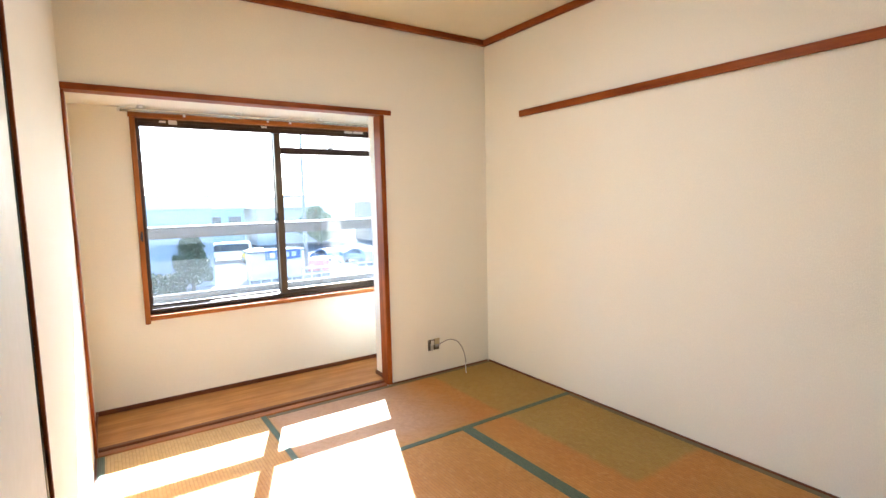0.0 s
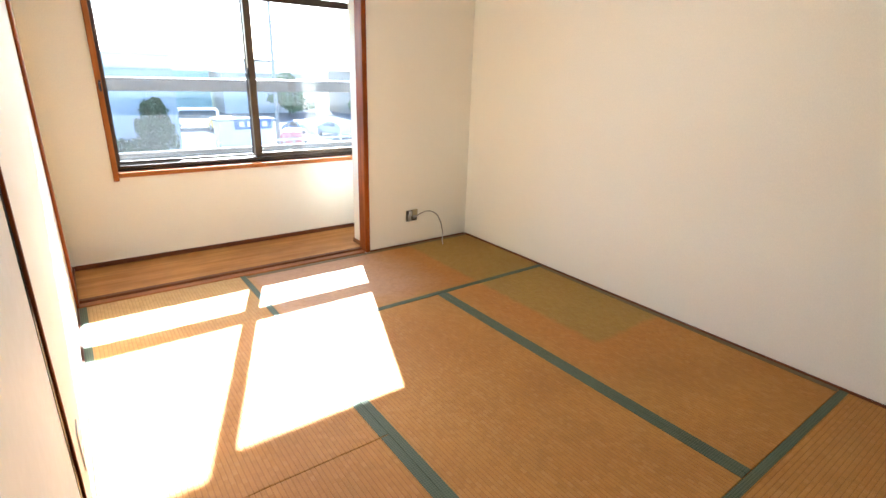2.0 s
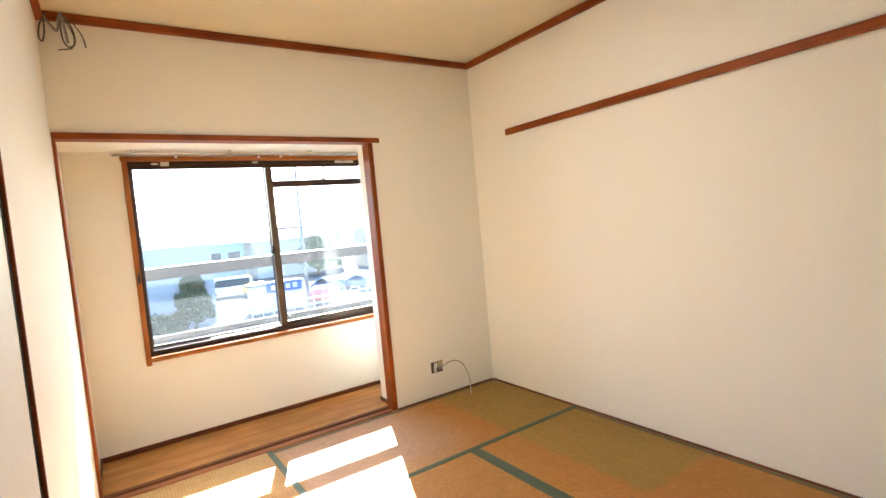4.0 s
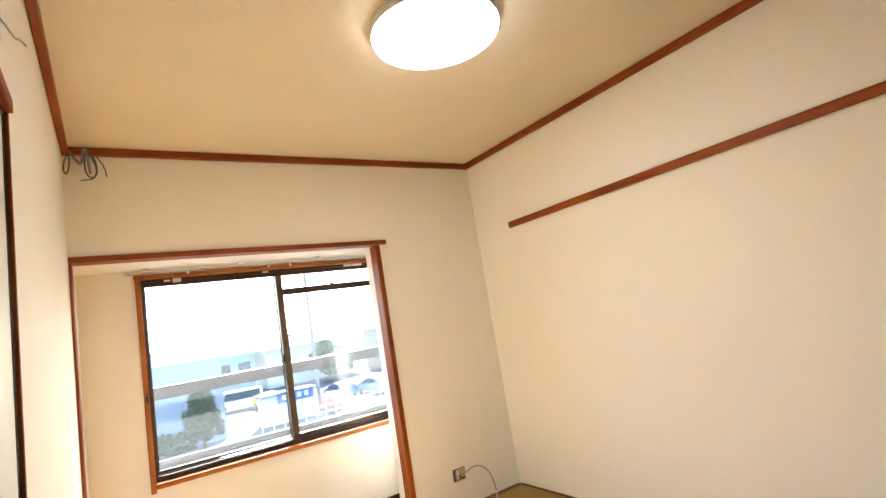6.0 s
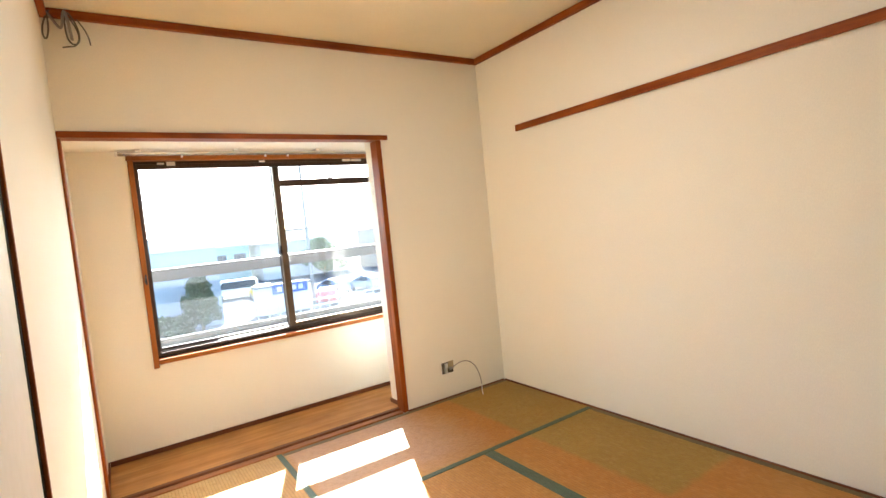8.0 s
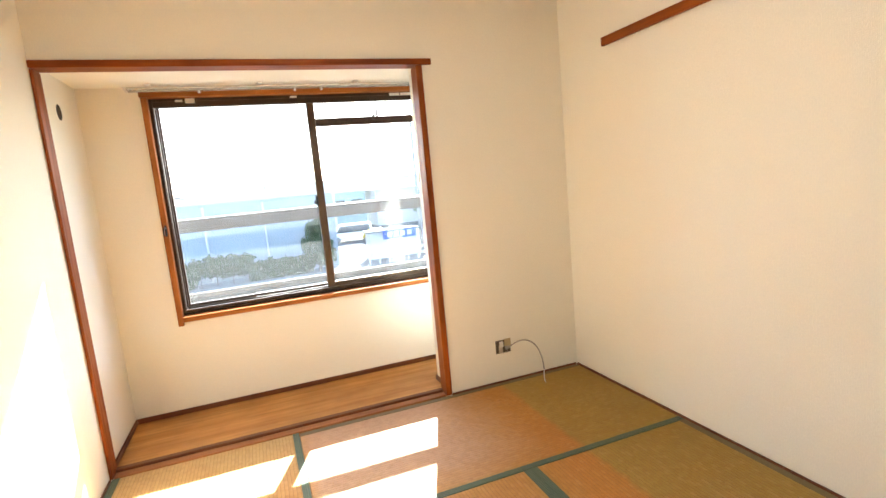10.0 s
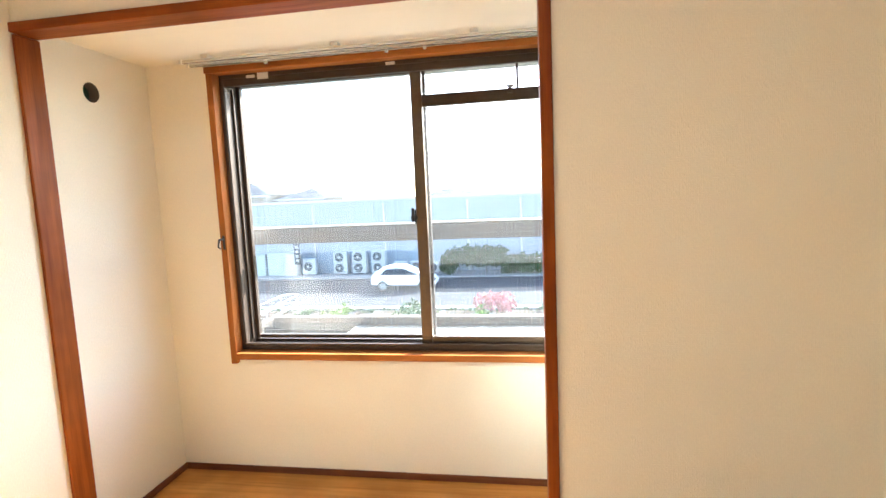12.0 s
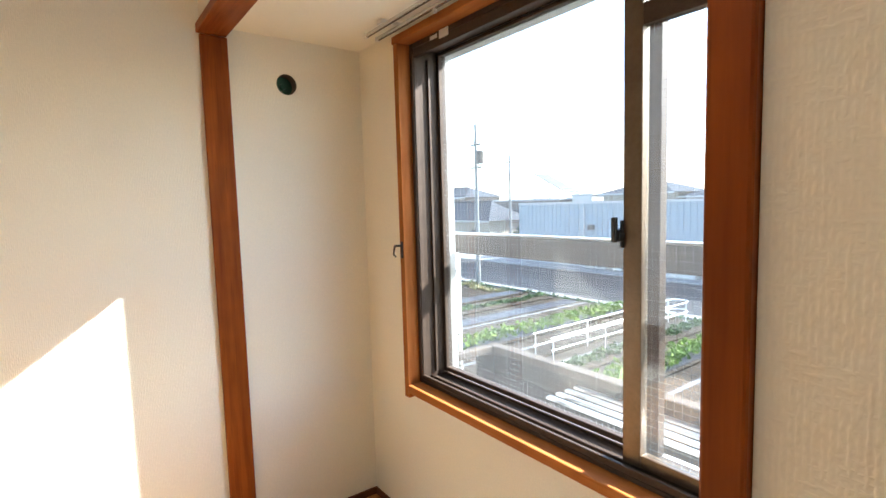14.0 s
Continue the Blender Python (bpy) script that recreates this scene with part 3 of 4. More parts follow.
part("diffuser", turned(((0.2505, -0.0402), (0.2500, -0.046), (0.246, -0.056), (0.225, -0.064), (0.17, -0.071), (0.09, -0.075), (0.02, -0.076))), LAMP, lamp, "milky white glowing diffuser", True)

# outlet hole with loose cable
out = thing("antenna_outlet", "open wall outlet with a loose grey coaxial cable", "wall outlet", (2.130, YN, 0.211))
# dark plate laid on the wall, the open hole's shade as its colour
part("hole_plate", one(-0.047, 0.047, -0.004, -0.001, -0.038, 0.039, 0.001), HOLE, out, "dark plate standing for the shaded open hole")
part("paper_flap", one(0.008, 0.050, -0.0065, -0.0045, -0.004, 0.044, 0.0005), mottled("torn beige paper", (0.5, 0.4, 0.24), (0.4, 0.32, 0.18), 60.0, 0.8), out, "torn beige paper edge")
part("steel_clip", one(-0.030, -0.006, -0.012, -0.0045, -0.034, 0.010, 0.002), STEEL, out, "bent steel clip")
part("connector", one(-0.030, -0.004, -0.020, -0.0125, 0.002, 0.036, 0.003), WHITEPLASTIC, out, "white connector")
part("bushing", rod(bmesh.new(), (0.012, -0.007, -0.010), (0.034, -0.020, -0.004), 0.012, 0.008, 14), GREYCABLE, out)
cable("cable", [(0.030, -0.018, -0.005), (0.065, -0.045, 0.030), (0.115, -0.075, 0.040), (0.160, -0.105, 0.008), (0.178, -0.128, -0.06), (0.180, -0.140, -0.110), (0.179, -0.143, -0.130)], 0.0036, GREYCABLE, out)
cable("bare_end", [(0.179, -0.143, -0.130), (0.176, -0.145, -0.160), (0.174, -0.147, -0.185), (0.179, -0.149, -0.204)], 0.003, WHITEPLASTIC, out)

# loose wires in the upper corner
DARKCABLE = material("dark grey cable sheath", (0.10, 0.095, 0.08), 0.5)
wires = thing("loose_wires", "grey loose cable ends hanging from the ceiling corner", "cables", (0.182, YN, 2.335))
cable("wire", [(-0.02, -0.03, 0.03), (-0.045, -0.04, -0.02), (-0.055, -0.05, -0.09), (-0.04, -0.06, -0.12), (-0.025, -0.05, -0.05), (-0.03, -0.04, 0.01)], 0.0036, DARKCABLE, wires)
cable("wire", [(-0.03, -0.03, 0.02), (0.0, -0.06, -0.04), (0.02, -0.07, -0.07), (0.03, -0.06, 0.01), (0.04, -0.05, 0.03), (0.05, -0.06, -0.05), (0.055, -0.07, -0.11)], 0.006, GREYCABLE, wires)
cable("wire", [(0.035, -0.04, 0.02), (0.03, -0.07, -0.08), (0.05, -0.08, -0.14), (0.085, -0.07, -0.12), (0.08, -0.06, -0.03), (0.05, -0.05, 0.02)], 0.0036, DARKCABLE, wires)
cable("wire", [(0.05, -0.05, 0.0), (0.085, -0.06, -0.06), (0.075, -0.08, -0.14), (0.03, -0.09, -0.15), (0.015, -0.09, -0.155)], 0.003, DARKCABLE, wires)
cable("wire", [(0.08, -0.032, 0.0), (0.105, -0.04, -0.04), (0.12, -0.05, -0.09), (0.122, -0.05, -0.12)], 0.003, DARKCABLE, wires)
loose = thing("wall_wire", "short grey wire end sticking out of the wallpaper", "cable", (XL, 1.53, 1.985))
cable("wire", [(-0.002, -0.03, 0.012), (0.012, 0.0, 0.0), (0.012, 0.10, 0.035), (0.010, 0.22, 0.105), (0.010, 0.33, 0.150)], 0.0022, GREYCABLE, loose)
part("torn_patch", one(-0.002, 0.0015, -0.10, 0.0, -0.03, 0.06, 0.0005), FUSUMA, loose, "torn pale wallpaper patch")
socket = thing("wall_socket", "white plastic wall socket plate low on the wall", "wall socket", (XL, 1.735, 0.225))
part("plate", one(0.0005, 0.0045, -0.035, 0.035, -0.06, 0.06, 0.0015), WHITEPLASTIC, socket)
for z in (-0.02, 0.02):
    for y in (-0.006, 0.006):
        part("slot", one(0.0046, 0.0050, y - 0.001, y + 0.001, z - 0.004, z + 0.004), BLACK, socket, "dark slot")

# ---- outside the window ----
GREYMETAL = mottled("weathered grey-brown metal", (0.12, 0.10, 0.085), (0.09, 0.076, 0.065), 14.0, 0.6, 0.1)
DARKMETAL = mottled("dark bronze metal sheet", (0.065, 0.06, 0.055), (0.05, 0.046, 0.042), 10.0, 0.6, 0.1)
WHITEWALL = mottled("white rendered wall", (0.48, 0.475, 0.455), (0.42, 0.415, 0.40), 0.5, 0.8)
guard = thing("window_guard", "grey-brown metal guard bar with white end posts outside the window", "guard rail", (1.3, 4.13, 1.06))
part("bar", one(-1.15, 1.15, -0.014, 0.014, -0.042, 0.034, 0.004), GREYMETAL, guard)
# sunlit top of the bar, its brightness drawn as a paler steel strip
part("lit_edge", one(-1.15, 1.15, -0.018, 0.018, 0.0345, 0.042, 0.002), STEEL, guard, "paler strip for the sunlit top edge")
for x in (-1.08, 1.08):
    post = part("post", rod(bmesh.new(), (x, 0.05, -0.65), (x, 0.05, -0.03), 0.034, None, 20), WHITEWALL, guard, "white ribbed end post", True)
    for k in range(4):
        part("band", rod(bmesh.new(), (x, 0.05, -0.55 + k * 0.14), (x, 0.05, -0.545 + k * 0.14), 0.0352, None, 20), GREYMETAL, post)
    part("arm", one(x - 0.012, x + 0.012, -0.1005, -0.0145, -0.03, 0.02, 0.002), GREYMETAL, guard)
fbox = thing("flower_rack", "grey metal flower rack with slatted bottom under the window", "flower rack", (0.36, YO, 0.40))
part("front_panel", one(0.0, 1.95, 0.245, 0.258, 0.0, 0.185, 0.003), DARKMETAL, fbox)
part("front_cap", one(-0.01, 1.96, 0.225, 0.275, 0.186, 0.216, 0.005), GREYMETAL, fbox, "pale weathered cap")
part("end_panel", one(0.0, 0.013, 0.150, 0.244, 0.0, 0.185, 0.003), DARKMETAL, fbox)
part("end_cap", one(-0.010, 0.030, 0.001, 0.224, 0.186, 0.216, 0.005), GREYMETAL, fbox, "pale weathered cap")
part("end_post", one(0.0, 0.02, 0.001, 0.03, -0.02, 0.185, 0.003), DARKMETAL, fbox)
part("end_panel", one(1.937, 1.95, 0.001, 0.244, 0.0, 0.185, 0.003), DARKMETAL, fbox)
for k in range(4):
    part("slat", one(0.47, 1.936, 0.062 + k * 0.046, 0.082 + k * 0.046, 0.160, 0.170, 0.002), STEEL, fbox, "bright metal slat")
for x in (0.5, 1.2, 1.9):
    part("bracket", one(x, x + 0.02, 0.001, 0.244, 0.134, 0.159, 0.002), DARKMETAL, fbox)

G = -4.58
rng = random.Random(4)
SOIL = mottled("dry field soil", (0.062, 0.050, 0.038), (0.036, 0.03, 0.024), 0.5, 0.95, bump=0.02, fine=9)
LAND = mottled("far town ground", (0.17, 0.16, 0.13), (0.13, 0.14, 0.10), 0.05, 0.95)
ASPHALT = mottled("grey asphalt", (0.045, 0.047, 0.052), (0.034, 0.036, 0.04), 0.3, 0.9, bump=0.004, fine=40)
PALEASPHALT = mottled("pale worn car park asphalt", (0.11, 0.11, 0.108), (0.09, 0.09, 0.088), 0.2, 0.9)
CONCRETE = mottled("grey concrete", (0.24, 0.24, 0.23), (0.18, 0.18, 0.175), 1.0, 0.85)
SIDING = mottled("pale blue-grey corrugated siding", (0.29, 0.325, 0.355), (0.255, 0.285, 0.315), 0.4, 0.6)
TANWALL = mottled("beige rendered wall", (0.28, 0.24, 0.19), (0.24, 0.205, 0.16), 0.5, 0.8)
TURQUOISE = mottled("pale turquoise cladding", (0.22, 0.33, 0.33), (0.18, 0.28, 0.28), 0.5, 0.8)
BROWNWALL = mottled("dark brown clad wall", (0.13, 0.10, 0.085), (0.10, 0.08, 0.07), 0.5, 0.8)
TILE = mottled("grey roof tiles", (0.055, 0.06, 0.07), (0.04, 0.044, 0.052), 0.8, 0.75)
DARKPANE = material("dark house window glass", (0.03, 0.04, 0.05), 0.1)
CARPAINT = {"white": material("white car paint", (0.72, 0.73, 0.74), 0.2), "red": material("red car paint", (0.36, 0.09, 0.08), 0.3), "silver": material("silver car paint", (0.42, 0.44, 0.46), 0.25, 0.5), "blue": material("blue car paint", (0.04, 0.10, 0.25), 0.2), "yellow": material("yellow car paint", (0.62, 0.42, 0.03), 0.25)}
RUBBER = material("black rubber", (0.02, 0.02, 0.02), 0.8)
ACWHITE = mottled("ivory painted metal", (0.46, 0.455, 0.43), (0.41, 0.405, 0.385), 2.0, 0.5)
GRILLE = material("dark fan grille", (0.07, 0.07, 0.07), 0.6)
LEAF = [mottled("leaf " + n, a, b, 3.0, 0.6) for n, a, b in (("dark", (0.035, 0.07, 0.022), (0.02, 0.045, 0.016)), ("bright", (0.20, 0.27, 0.06), (0.13, 0.20, 0.045)), ("grey", (0.10, 0.15, 0.06), (0.07, 0.11, 0.045)), ("pink", (0.55, 0.16, 0.22), (0.4, 0.22, 0.15)))]
MULCH = mottled("silver-white mulch film", (0.22, 0.22, 0.23), (0.11, 0.11, 0.115), 1.0, 0.8)
DARKMULCH = mottled("black mulch film", (0.05, 0.05, 0.055), (0.035, 0.035, 0.04), 1.0, 0.35)
for dull in (SOIL, LAND, ASPHALT, PALEASPHALT, CONCRETE, MULCH, DARKMULCH, TILE, SIDING, GREYMETAL, DARKMETAL, *LEAF):
    dull.node_tree.nodes["Principled BSDF"].inputs["Specular IOR Level"].default_value = 0.04
BARK = mottled("brown bark", (0.09, 0.065, 0.045), (0.06, 0.045, 0.03), 4.0, 0.9)

bm = bmesh.new()
bmesh.ops.create_circle(bm, cap_ends=True, segments=64, radius=3000, matrix=Matrix.Translation((0, 0, G - 0.06)))
solo("ground", bm, LAND, "flat town ground reaching the horizon", "ground", kind="structure")
solo("field", one(-45, 6.5, 6.0, 26.2, G - 0.05, G), SOIL, "dry brown allotment field with vegetable rows", "field", kind="structure")
# unseen strip added as a reflector that bounces sunlight up into the alcove
solo("yard", one(-3.0, 6.0, 4.05, 5.98, G - 0.05, G), CONCRETE, "unseen concrete strip added to bounce light into the alcove", "yard", kind="structure")
solo("road", one(-120, 90, 26.9, 36.2, G - 0.055, G - 0.02), ASPHALT, "grey asphalt road along the field", "road", kind="structure")
solo("kerb", one(-120, 7.0, 26.25, 26.88, G - 0.05, G + 0.10, 0.02), CONCRETE, "grey concrete kerb between field and road", "kerb", kind="structure")
solo("pavement", one(-120, 7.6, 36.22, 40.5, G - 0.05, G + 0.06), CONCRETE, "grey concrete strip before the long building", "pavement", kind="structure")
solo("car_park", one(7.7, 60, 36.22, 80, G - 0.05, G - 0.004), PALEASPHALT, "pale asphalt car park", "car park", kind="structure")


def leaf_mesh(name, clumps, leaf, mat):
    co, fa = [], []
    for c, size, count in clumps:
        for _ in range(count):
            d = Vector((rng.gauss(0, 1), rng.gauss(0, 1), rng.gauss(0, 1))).normalized() * rng.random() ** 0.4
            p = Vector((c[0] + d.x * size[0], c[1] + d.y * size[1], c[2] + d.z * size[2]))
            r = Euler((rng.random() * 6.3, rng.random() * 6.3, rng.random() * 6.3)).to_matrix()
            s = leaf * (0.6 + 0.8 * rng.random())
            k = len(co)
            co += [p + r @ Vector(q) for q in ((-s, 0, 0), (0, -s * 0.55, 0.2 * s), (s, 0, 0), (0, s * 0.55, 0.2 * s))]
            fa.append((k, k + 1, k + 2, k + 3))
    me = bpy.data.meshes.new(name)
    me.from_pydata(co, [], fa)
    me.materials.append(mat)
    return me


# vegetable rows, running away from the house
def row(x, y0, y1, film, mat=None, height=0.35, width=0.38):
    bed = thing("planting_bed", "long raised soil bed with strips of plastic mulch film", "planting bed", (x, y0, G + 0.001), "beds of the field")
    part("soil", box(bmesh.new(), -0.62, 0.62, 0, y1 - y0, 0.0, 0.12, 0.05), SOIL, bed, "dry brown soil")
    part("film", box(bmesh.new(), -0.5, 0.5 if film is DARKMULCH else -0.32, 0.1, y1 - y0 - 0.1, 0.1205, 0.128), film, bed, "plastic mulch film")
    if mat:
        clumps = []
        y = y0 + 0.3
        while y < y1 - 0.2:
            h = height * (0.7 + 0.6 * rng.random())
            clumps.append(((x + rng.uniform(-0.12, 0.12), y, G + 0.12 + h * 0.55), (width * (0.8 + 0.5 * rng.random()), 0.3, h * 0.6), 34))
            y += 0.42
        tagged(new("vegetable_row", leaf_mesh("vegetable_row", clumps, 0.11, mat)), "leafy green vegetable row in the field", "vegetables", "vegetable rows", "stuff")


row(-21.0, 14, 25.5, DARKMULCH)
row(-18.8, 12, 25.8, MULCH, LEAF[2], 0.15, 0.25)
row(-16.6, 10, 25.8, DARKMULCH)
row(-15.3, 9, 25.8, MULCH)
row(-13.4, 9, 25.6, DARKMULCH, LEAF[1], 0.45, 0.5)
row(-11.2, 8, 25.8, MULCH)
row(-9.2, 8, 25.8, MULCH, LEAF[2], 0.16, 0.3)
row(-7.2, 8, 25.6, DARKMULCH, LEAF[1], 0.45, 0.5)
row(-5.2, 8, 25.8, MULCH)
row(-3.5, 8, 25.6, DARKMULCH, LEAF[2], 0.7, 0.5)
row(-1.9, 8, 25.8, MULCH)
row(-0.3, 8, 25.6, DARKMULCH, LEAF[1], 0.5, 0.4)
row(1.3, 8, 25.8, MULCH)
row(3.0, 8, 25.6, DARKMULCH, LEAF[2], 0.5, 0.5)
tagged(new("flower_clump", leaf_mesh("flower_clump", [((-0.2 + 0.5 * i, 24.6 + 0.3 * (i % 2), G + 0.75), (0.55, 0.5, 0.5), 160) for i in range(3)], 0.10, LEAF[3])), "clump of pink flowers at the field's edge", "flowers", kind="stuff")
tagged(new("weeds", leaf_mesh("weeds", [((-26 + 1.1 * i, 25.9 + rng.uniform(-0.2, 0.2), G + 0.12), (0.6, 0.25, 0.14), 30) for i in range(28)], 0.09, LEAF[2])), "low weeds along the kerb", "weeds", kind="stuff")
PIPE = material("white tunnel pipe", (0.7, 0.72, 0.72), 0.35, 0.3)
tunnel = thing("pipe_frame", "low frame of bent white pipes over a planting bed", "pipe frame", (-10.1, 23.0, G))
for z in (1.05, 0.6):
    bend = [(0.42 * math.cos(math.pi * k / 8), 2.2 + 0.42 * math.sin(math.pi * k / 8), z) for k in range(9)]
    cable("bent_pipe", [(0.42, -7.0, z), (0.42, -2.5, z)] + bend + [(-0.42, -2.5, z), (-0.42, -7.0, z)], 0.02, PIPE, tunnel)
for y in (-6.9, -3.9, -0.9, 2.1):
    for x in (-0.42, 0.42):
        part("post", rod(bmesh.new(), (x, y, 0.0), (x, y, 1.05), 0.018, None, 6), PIPE, tunnel)

# long factory building across the road
fac = thing("factory_building", "long low factory with pale blue-grey ribbed siding", "building", (0, 0, G))
FX = [(-34.0, 38.9, 5.66), (-6.0, 38.9, 5.66), (6.5, 38.9, 5.66)]
for (x0, y0, h0), (x1, y1, h1) in zip(FX, FX[1:]):
    bm = bmesh.new()
    vs = [bm.verts.new(c) for c in ((x0, y0, 0), (x1, y1, 0), (x1, y1, h1), (x0, y0, h0), (x0, y0 + 25, 0), (x1, y1 + 25, 0), (x1, y1 + 25, h1), (x0, y0 + 25, h0))]
    for f in ((0, 1, 2, 3), (5, 4, 7, 6), (4, 0, 3, 7), (1, 5, 6, 2), (3, 2, 6, 7), (0, 4, 5, 1)):
        bm.faces.new([vs[i] for i in f])
    part("wall", bm, SIDING, fac)
    bm = bmesh.new()
    n = int((x1 - x0) / 0.5)
    for i in range(n):
        f = (i + 0.5) / n
        x, y, h = x0 + f * (x1 - x0), y0 + f * (y1 - y0), h0 + f * (h1 - h0)
        box(bm, x - 0.10, x + 0.10, y - 0.05, y - 0.004, 0.3, h - 0.12)
    tagged(part("siding_ribs", bm, SIDING, fac), kind="stuff")
    bm = bmesh.new()
    vs = [bm.verts.new(c) for c in ((x0, y0 - 0.12, h0 - 0.1), (x1, y1 - 0.12, h1 - 0.1), (x1, y1 - 0.12, h1 + 0.08), (x0, y0 - 0.12, h0 + 0.08), (x0, y0 + 0.3, h0 + 0.08), (x1, y1 + 0.3, h1 + 0.08), (x0, y0 + 0.3, h0 - 0.1), (x1, y1 + 0.3, h1 - 0.1))]
    for f in ((0, 1, 2, 3), (3, 2, 5, 4), (0, 3, 4, 6), (1, 7, 5, 2), (4, 5, 7, 6), (0, 6, 7, 1)):
        bm.faces.new([vs[i] for i in f])
    part("roof_edge", bm, WHITEWALL, fac, "white roof edge")
for x in (-26, -20, -14.5, -8.8, -6.0, -2.4, 1.5):
    y = np.interp(x, [p[0] for p in FX], [p[1] for p in FX])
    h = np.interp(x, [p[0] for p in FX], [p[2] for p in FX])
    part("downpipe", rod(bmesh.new(), (x, y - 0.13, 0.1), (x, y - 0.13, h - 0.3), 0.07, None, 8), WHITEWALL, fac, "white downpipe")
for x in (-25.5, -15.5, -11.0):
    y = np.interp(x, [p[0] for p in FX], [p[1] for p in FX])
    part("vent_hood", one(x, x + 0.6, y - 0.3, y - 0.06, 3.3, 3.75, 0.03), GREYMETAL, fac)


def outdoor_unit(x, w, h, fans):
    y = float(np.interp(x, [p[0] for p in FX], [p[1] for p in FX])) - 0.9
    u = thing("air_conditioner", "ivory outdoor air conditioner unit with round fan grille", "air conditioner", (x + w / 2, y, G + 0.06), "outdoor units by the factory")
    part("body", one(-w / 2, w / 2, -0.2, 0.25, 0.08, h, 0.03), ACWHITE, u)
    for sx in (-w / 2 + 0.1, w / 2 - 0.2):
        part("foot", one(sx, sx + 0.1, -0.22, 0.27, 0.0, 0.079), CONCRETE, u)
    for k in range(fans):
        z = 0.08 + (h - 0.08) * (k + 0.5) / fans
        r = min(0.34, 0.4 * w, 0.42 * h / fans)
        part("fan_grille", rod(bmesh.new(), (-0.08, -0.2005, z), (-0.08, -0.225, z), r, r * 0.96, 24), GRILLE, u, "dark round fan grille")
        part("fan_hub", rod(bmesh.new(), (-0.08, -0.2255, z), (-0.08, -0.235, z), r * 0.3, None, 16), ACWHITE, u)
    return u


for x, w, h, f in ((-25.4, 1.1, 1.75, 2), (-24.1, 1.0, 1.75, 2), (-22.5, 0.95, 1.2, 1), (-15.2, 1.05, 1.25, 1), (-12.7, 1.1, 1.75, 2), (-11.2, 1.1, 1.75, 2), (-9.7, 1.1, 1.75, 2), (-8.0, 1.05, 0.9, 1), (-6.7, 1.0, 0.9, 1), (-5.4, 0.85, 0.85, 1)):
    outdoor_unit(x, w, h, f)
for x, w, h in ((-21.3, 1.5, 1.6), (-19.6, 1.45, 1.65), (-18.0, 2.4, 1.65)):
    y = float(np.interp(x, [p[0] for p in FX], [p[1] for p in FX])) - 0.9
    s = thing("storage_shed", "ivory steel storage cabinet beside the factory", "storage cabinet", (x + w / 2, y, G + 0.06), "cabinets by the factory")
    part("body", one(-w / 2, w / 2, -0.35, 0.35, 0, h, 0.03), ACWHITE, s)
    part("door", one(-w / 2 + 0.06, -0.01, -0.375, -0.351, 0.08, h - 0.08), ACWHITE, s)
    part("door", one(0.01, w / 2 - 0.06, -0.375, -0.351, 0.08, h - 0.08), ACWHITE, s)
    part("roof", one(-w / 2 - 0.05, w / 2 + 0.05, -0.4, 0.4, h + 0.001, h + 0.06, 0.02), WHITEWALL, s)
flag = thing("banner_flag", "black vertical advertising banner on a pole", "banner", (-15.7, 37.5, G + 0.06))
part("pole", rod(bmesh.new(), (0, 0, 0), (0, 0, 2.6), 0.02, None, 8), WHITEWALL, flag)
part("cloth", one(0.02, 0.5, -0.006, 0.006, 0.9, 2.5), DARKPANE, flag, "black cloth with white marks")
for k in range(4):
    part("mark", one(0.14, 0.38, -0.012, -0.0065, 1.1 + k * 0.34, 1.3 + k * 0.34), WHITEWALL, flag, "white mark")

# hedge and trees
hedge = thing("hedge", "dark green clipped hedge before the factory", "hedge", (0, 37.3, G + 0.06))
cl = [((-4.0 + i * 0.5 + rng.uniform(-0.2, 0.2), rng.uniform(-0.3, 0.3), 0.75 + rng.uniform(-0.1, 0.25) + (0.35 if 0 < i < 9 else -0.15)), (0.6, 0.5, 0.75), 260) for i in range(17)]
h = new("foliage", leaf_mesh("foliage", cl, 0.15, LEAF[0]))
h.parent = hedge
for i in range(9):
    part("stem", rod(bmesh.new(), (-4 + i, 0, 0), (-4 + i, 0, 0.7), 0.04, 0.02, 6), BARK, hedge)


def tree(x, y, height, spread, mat, leaf=0.16, base=G, clumps=34, count=120):
    t = thing("tree", "leafy green tree with uneven crown", "tree", (x, y, base))
    part("trunk", rod(bmesh.new(), (0, 0, 0), (0.1, 0, height * 0.6), 0.12, 0.06, 8), BARK, t)
    for k in range(5):
        a = k * 1.3
        part("limb", rod(bmesh.new(), (0.05, 0, height * (0.25 + 0.06 * k)), (math.cos(a) * spread * 0.6, math.sin(a) * spread * 0.6, height * (0.55 + 0.07 * k)), 0.05, 0.02, 6), BARK, t)
    cl = []
    for _ in range(clumps):
        a, r, z = rng.random() * 6.3, rng.random() ** 0.5, rng.random()
        w = spread * (1.0 - 0.65 * z)
        cl.append(((math.cos(a) * r * w, math.sin(a) * r * w, height * (0.22 + 0.72 * z)), (spread * 0.3, spread * 0.3, height * 0.10), count))
    c = new("crown", leaf_mesh("crown", cl, leaf, mat))
    c.parent = t
    return t


tree(4.8, 36.9, 3.75, 1.25, LEAF[0], 0.08, G + 0.06, 64, 170)
tree(-37.0, 43.0, 4.1, 1.6, LEAF[0], 0.14)
for x, y, hh in ((24, 66, 5.2), (31, 58, 6.8), (36, 57, 7.0), (41, 60, 7.0)):
    tree(x, y, hh, 2.6, LEAF[2], 0.3)


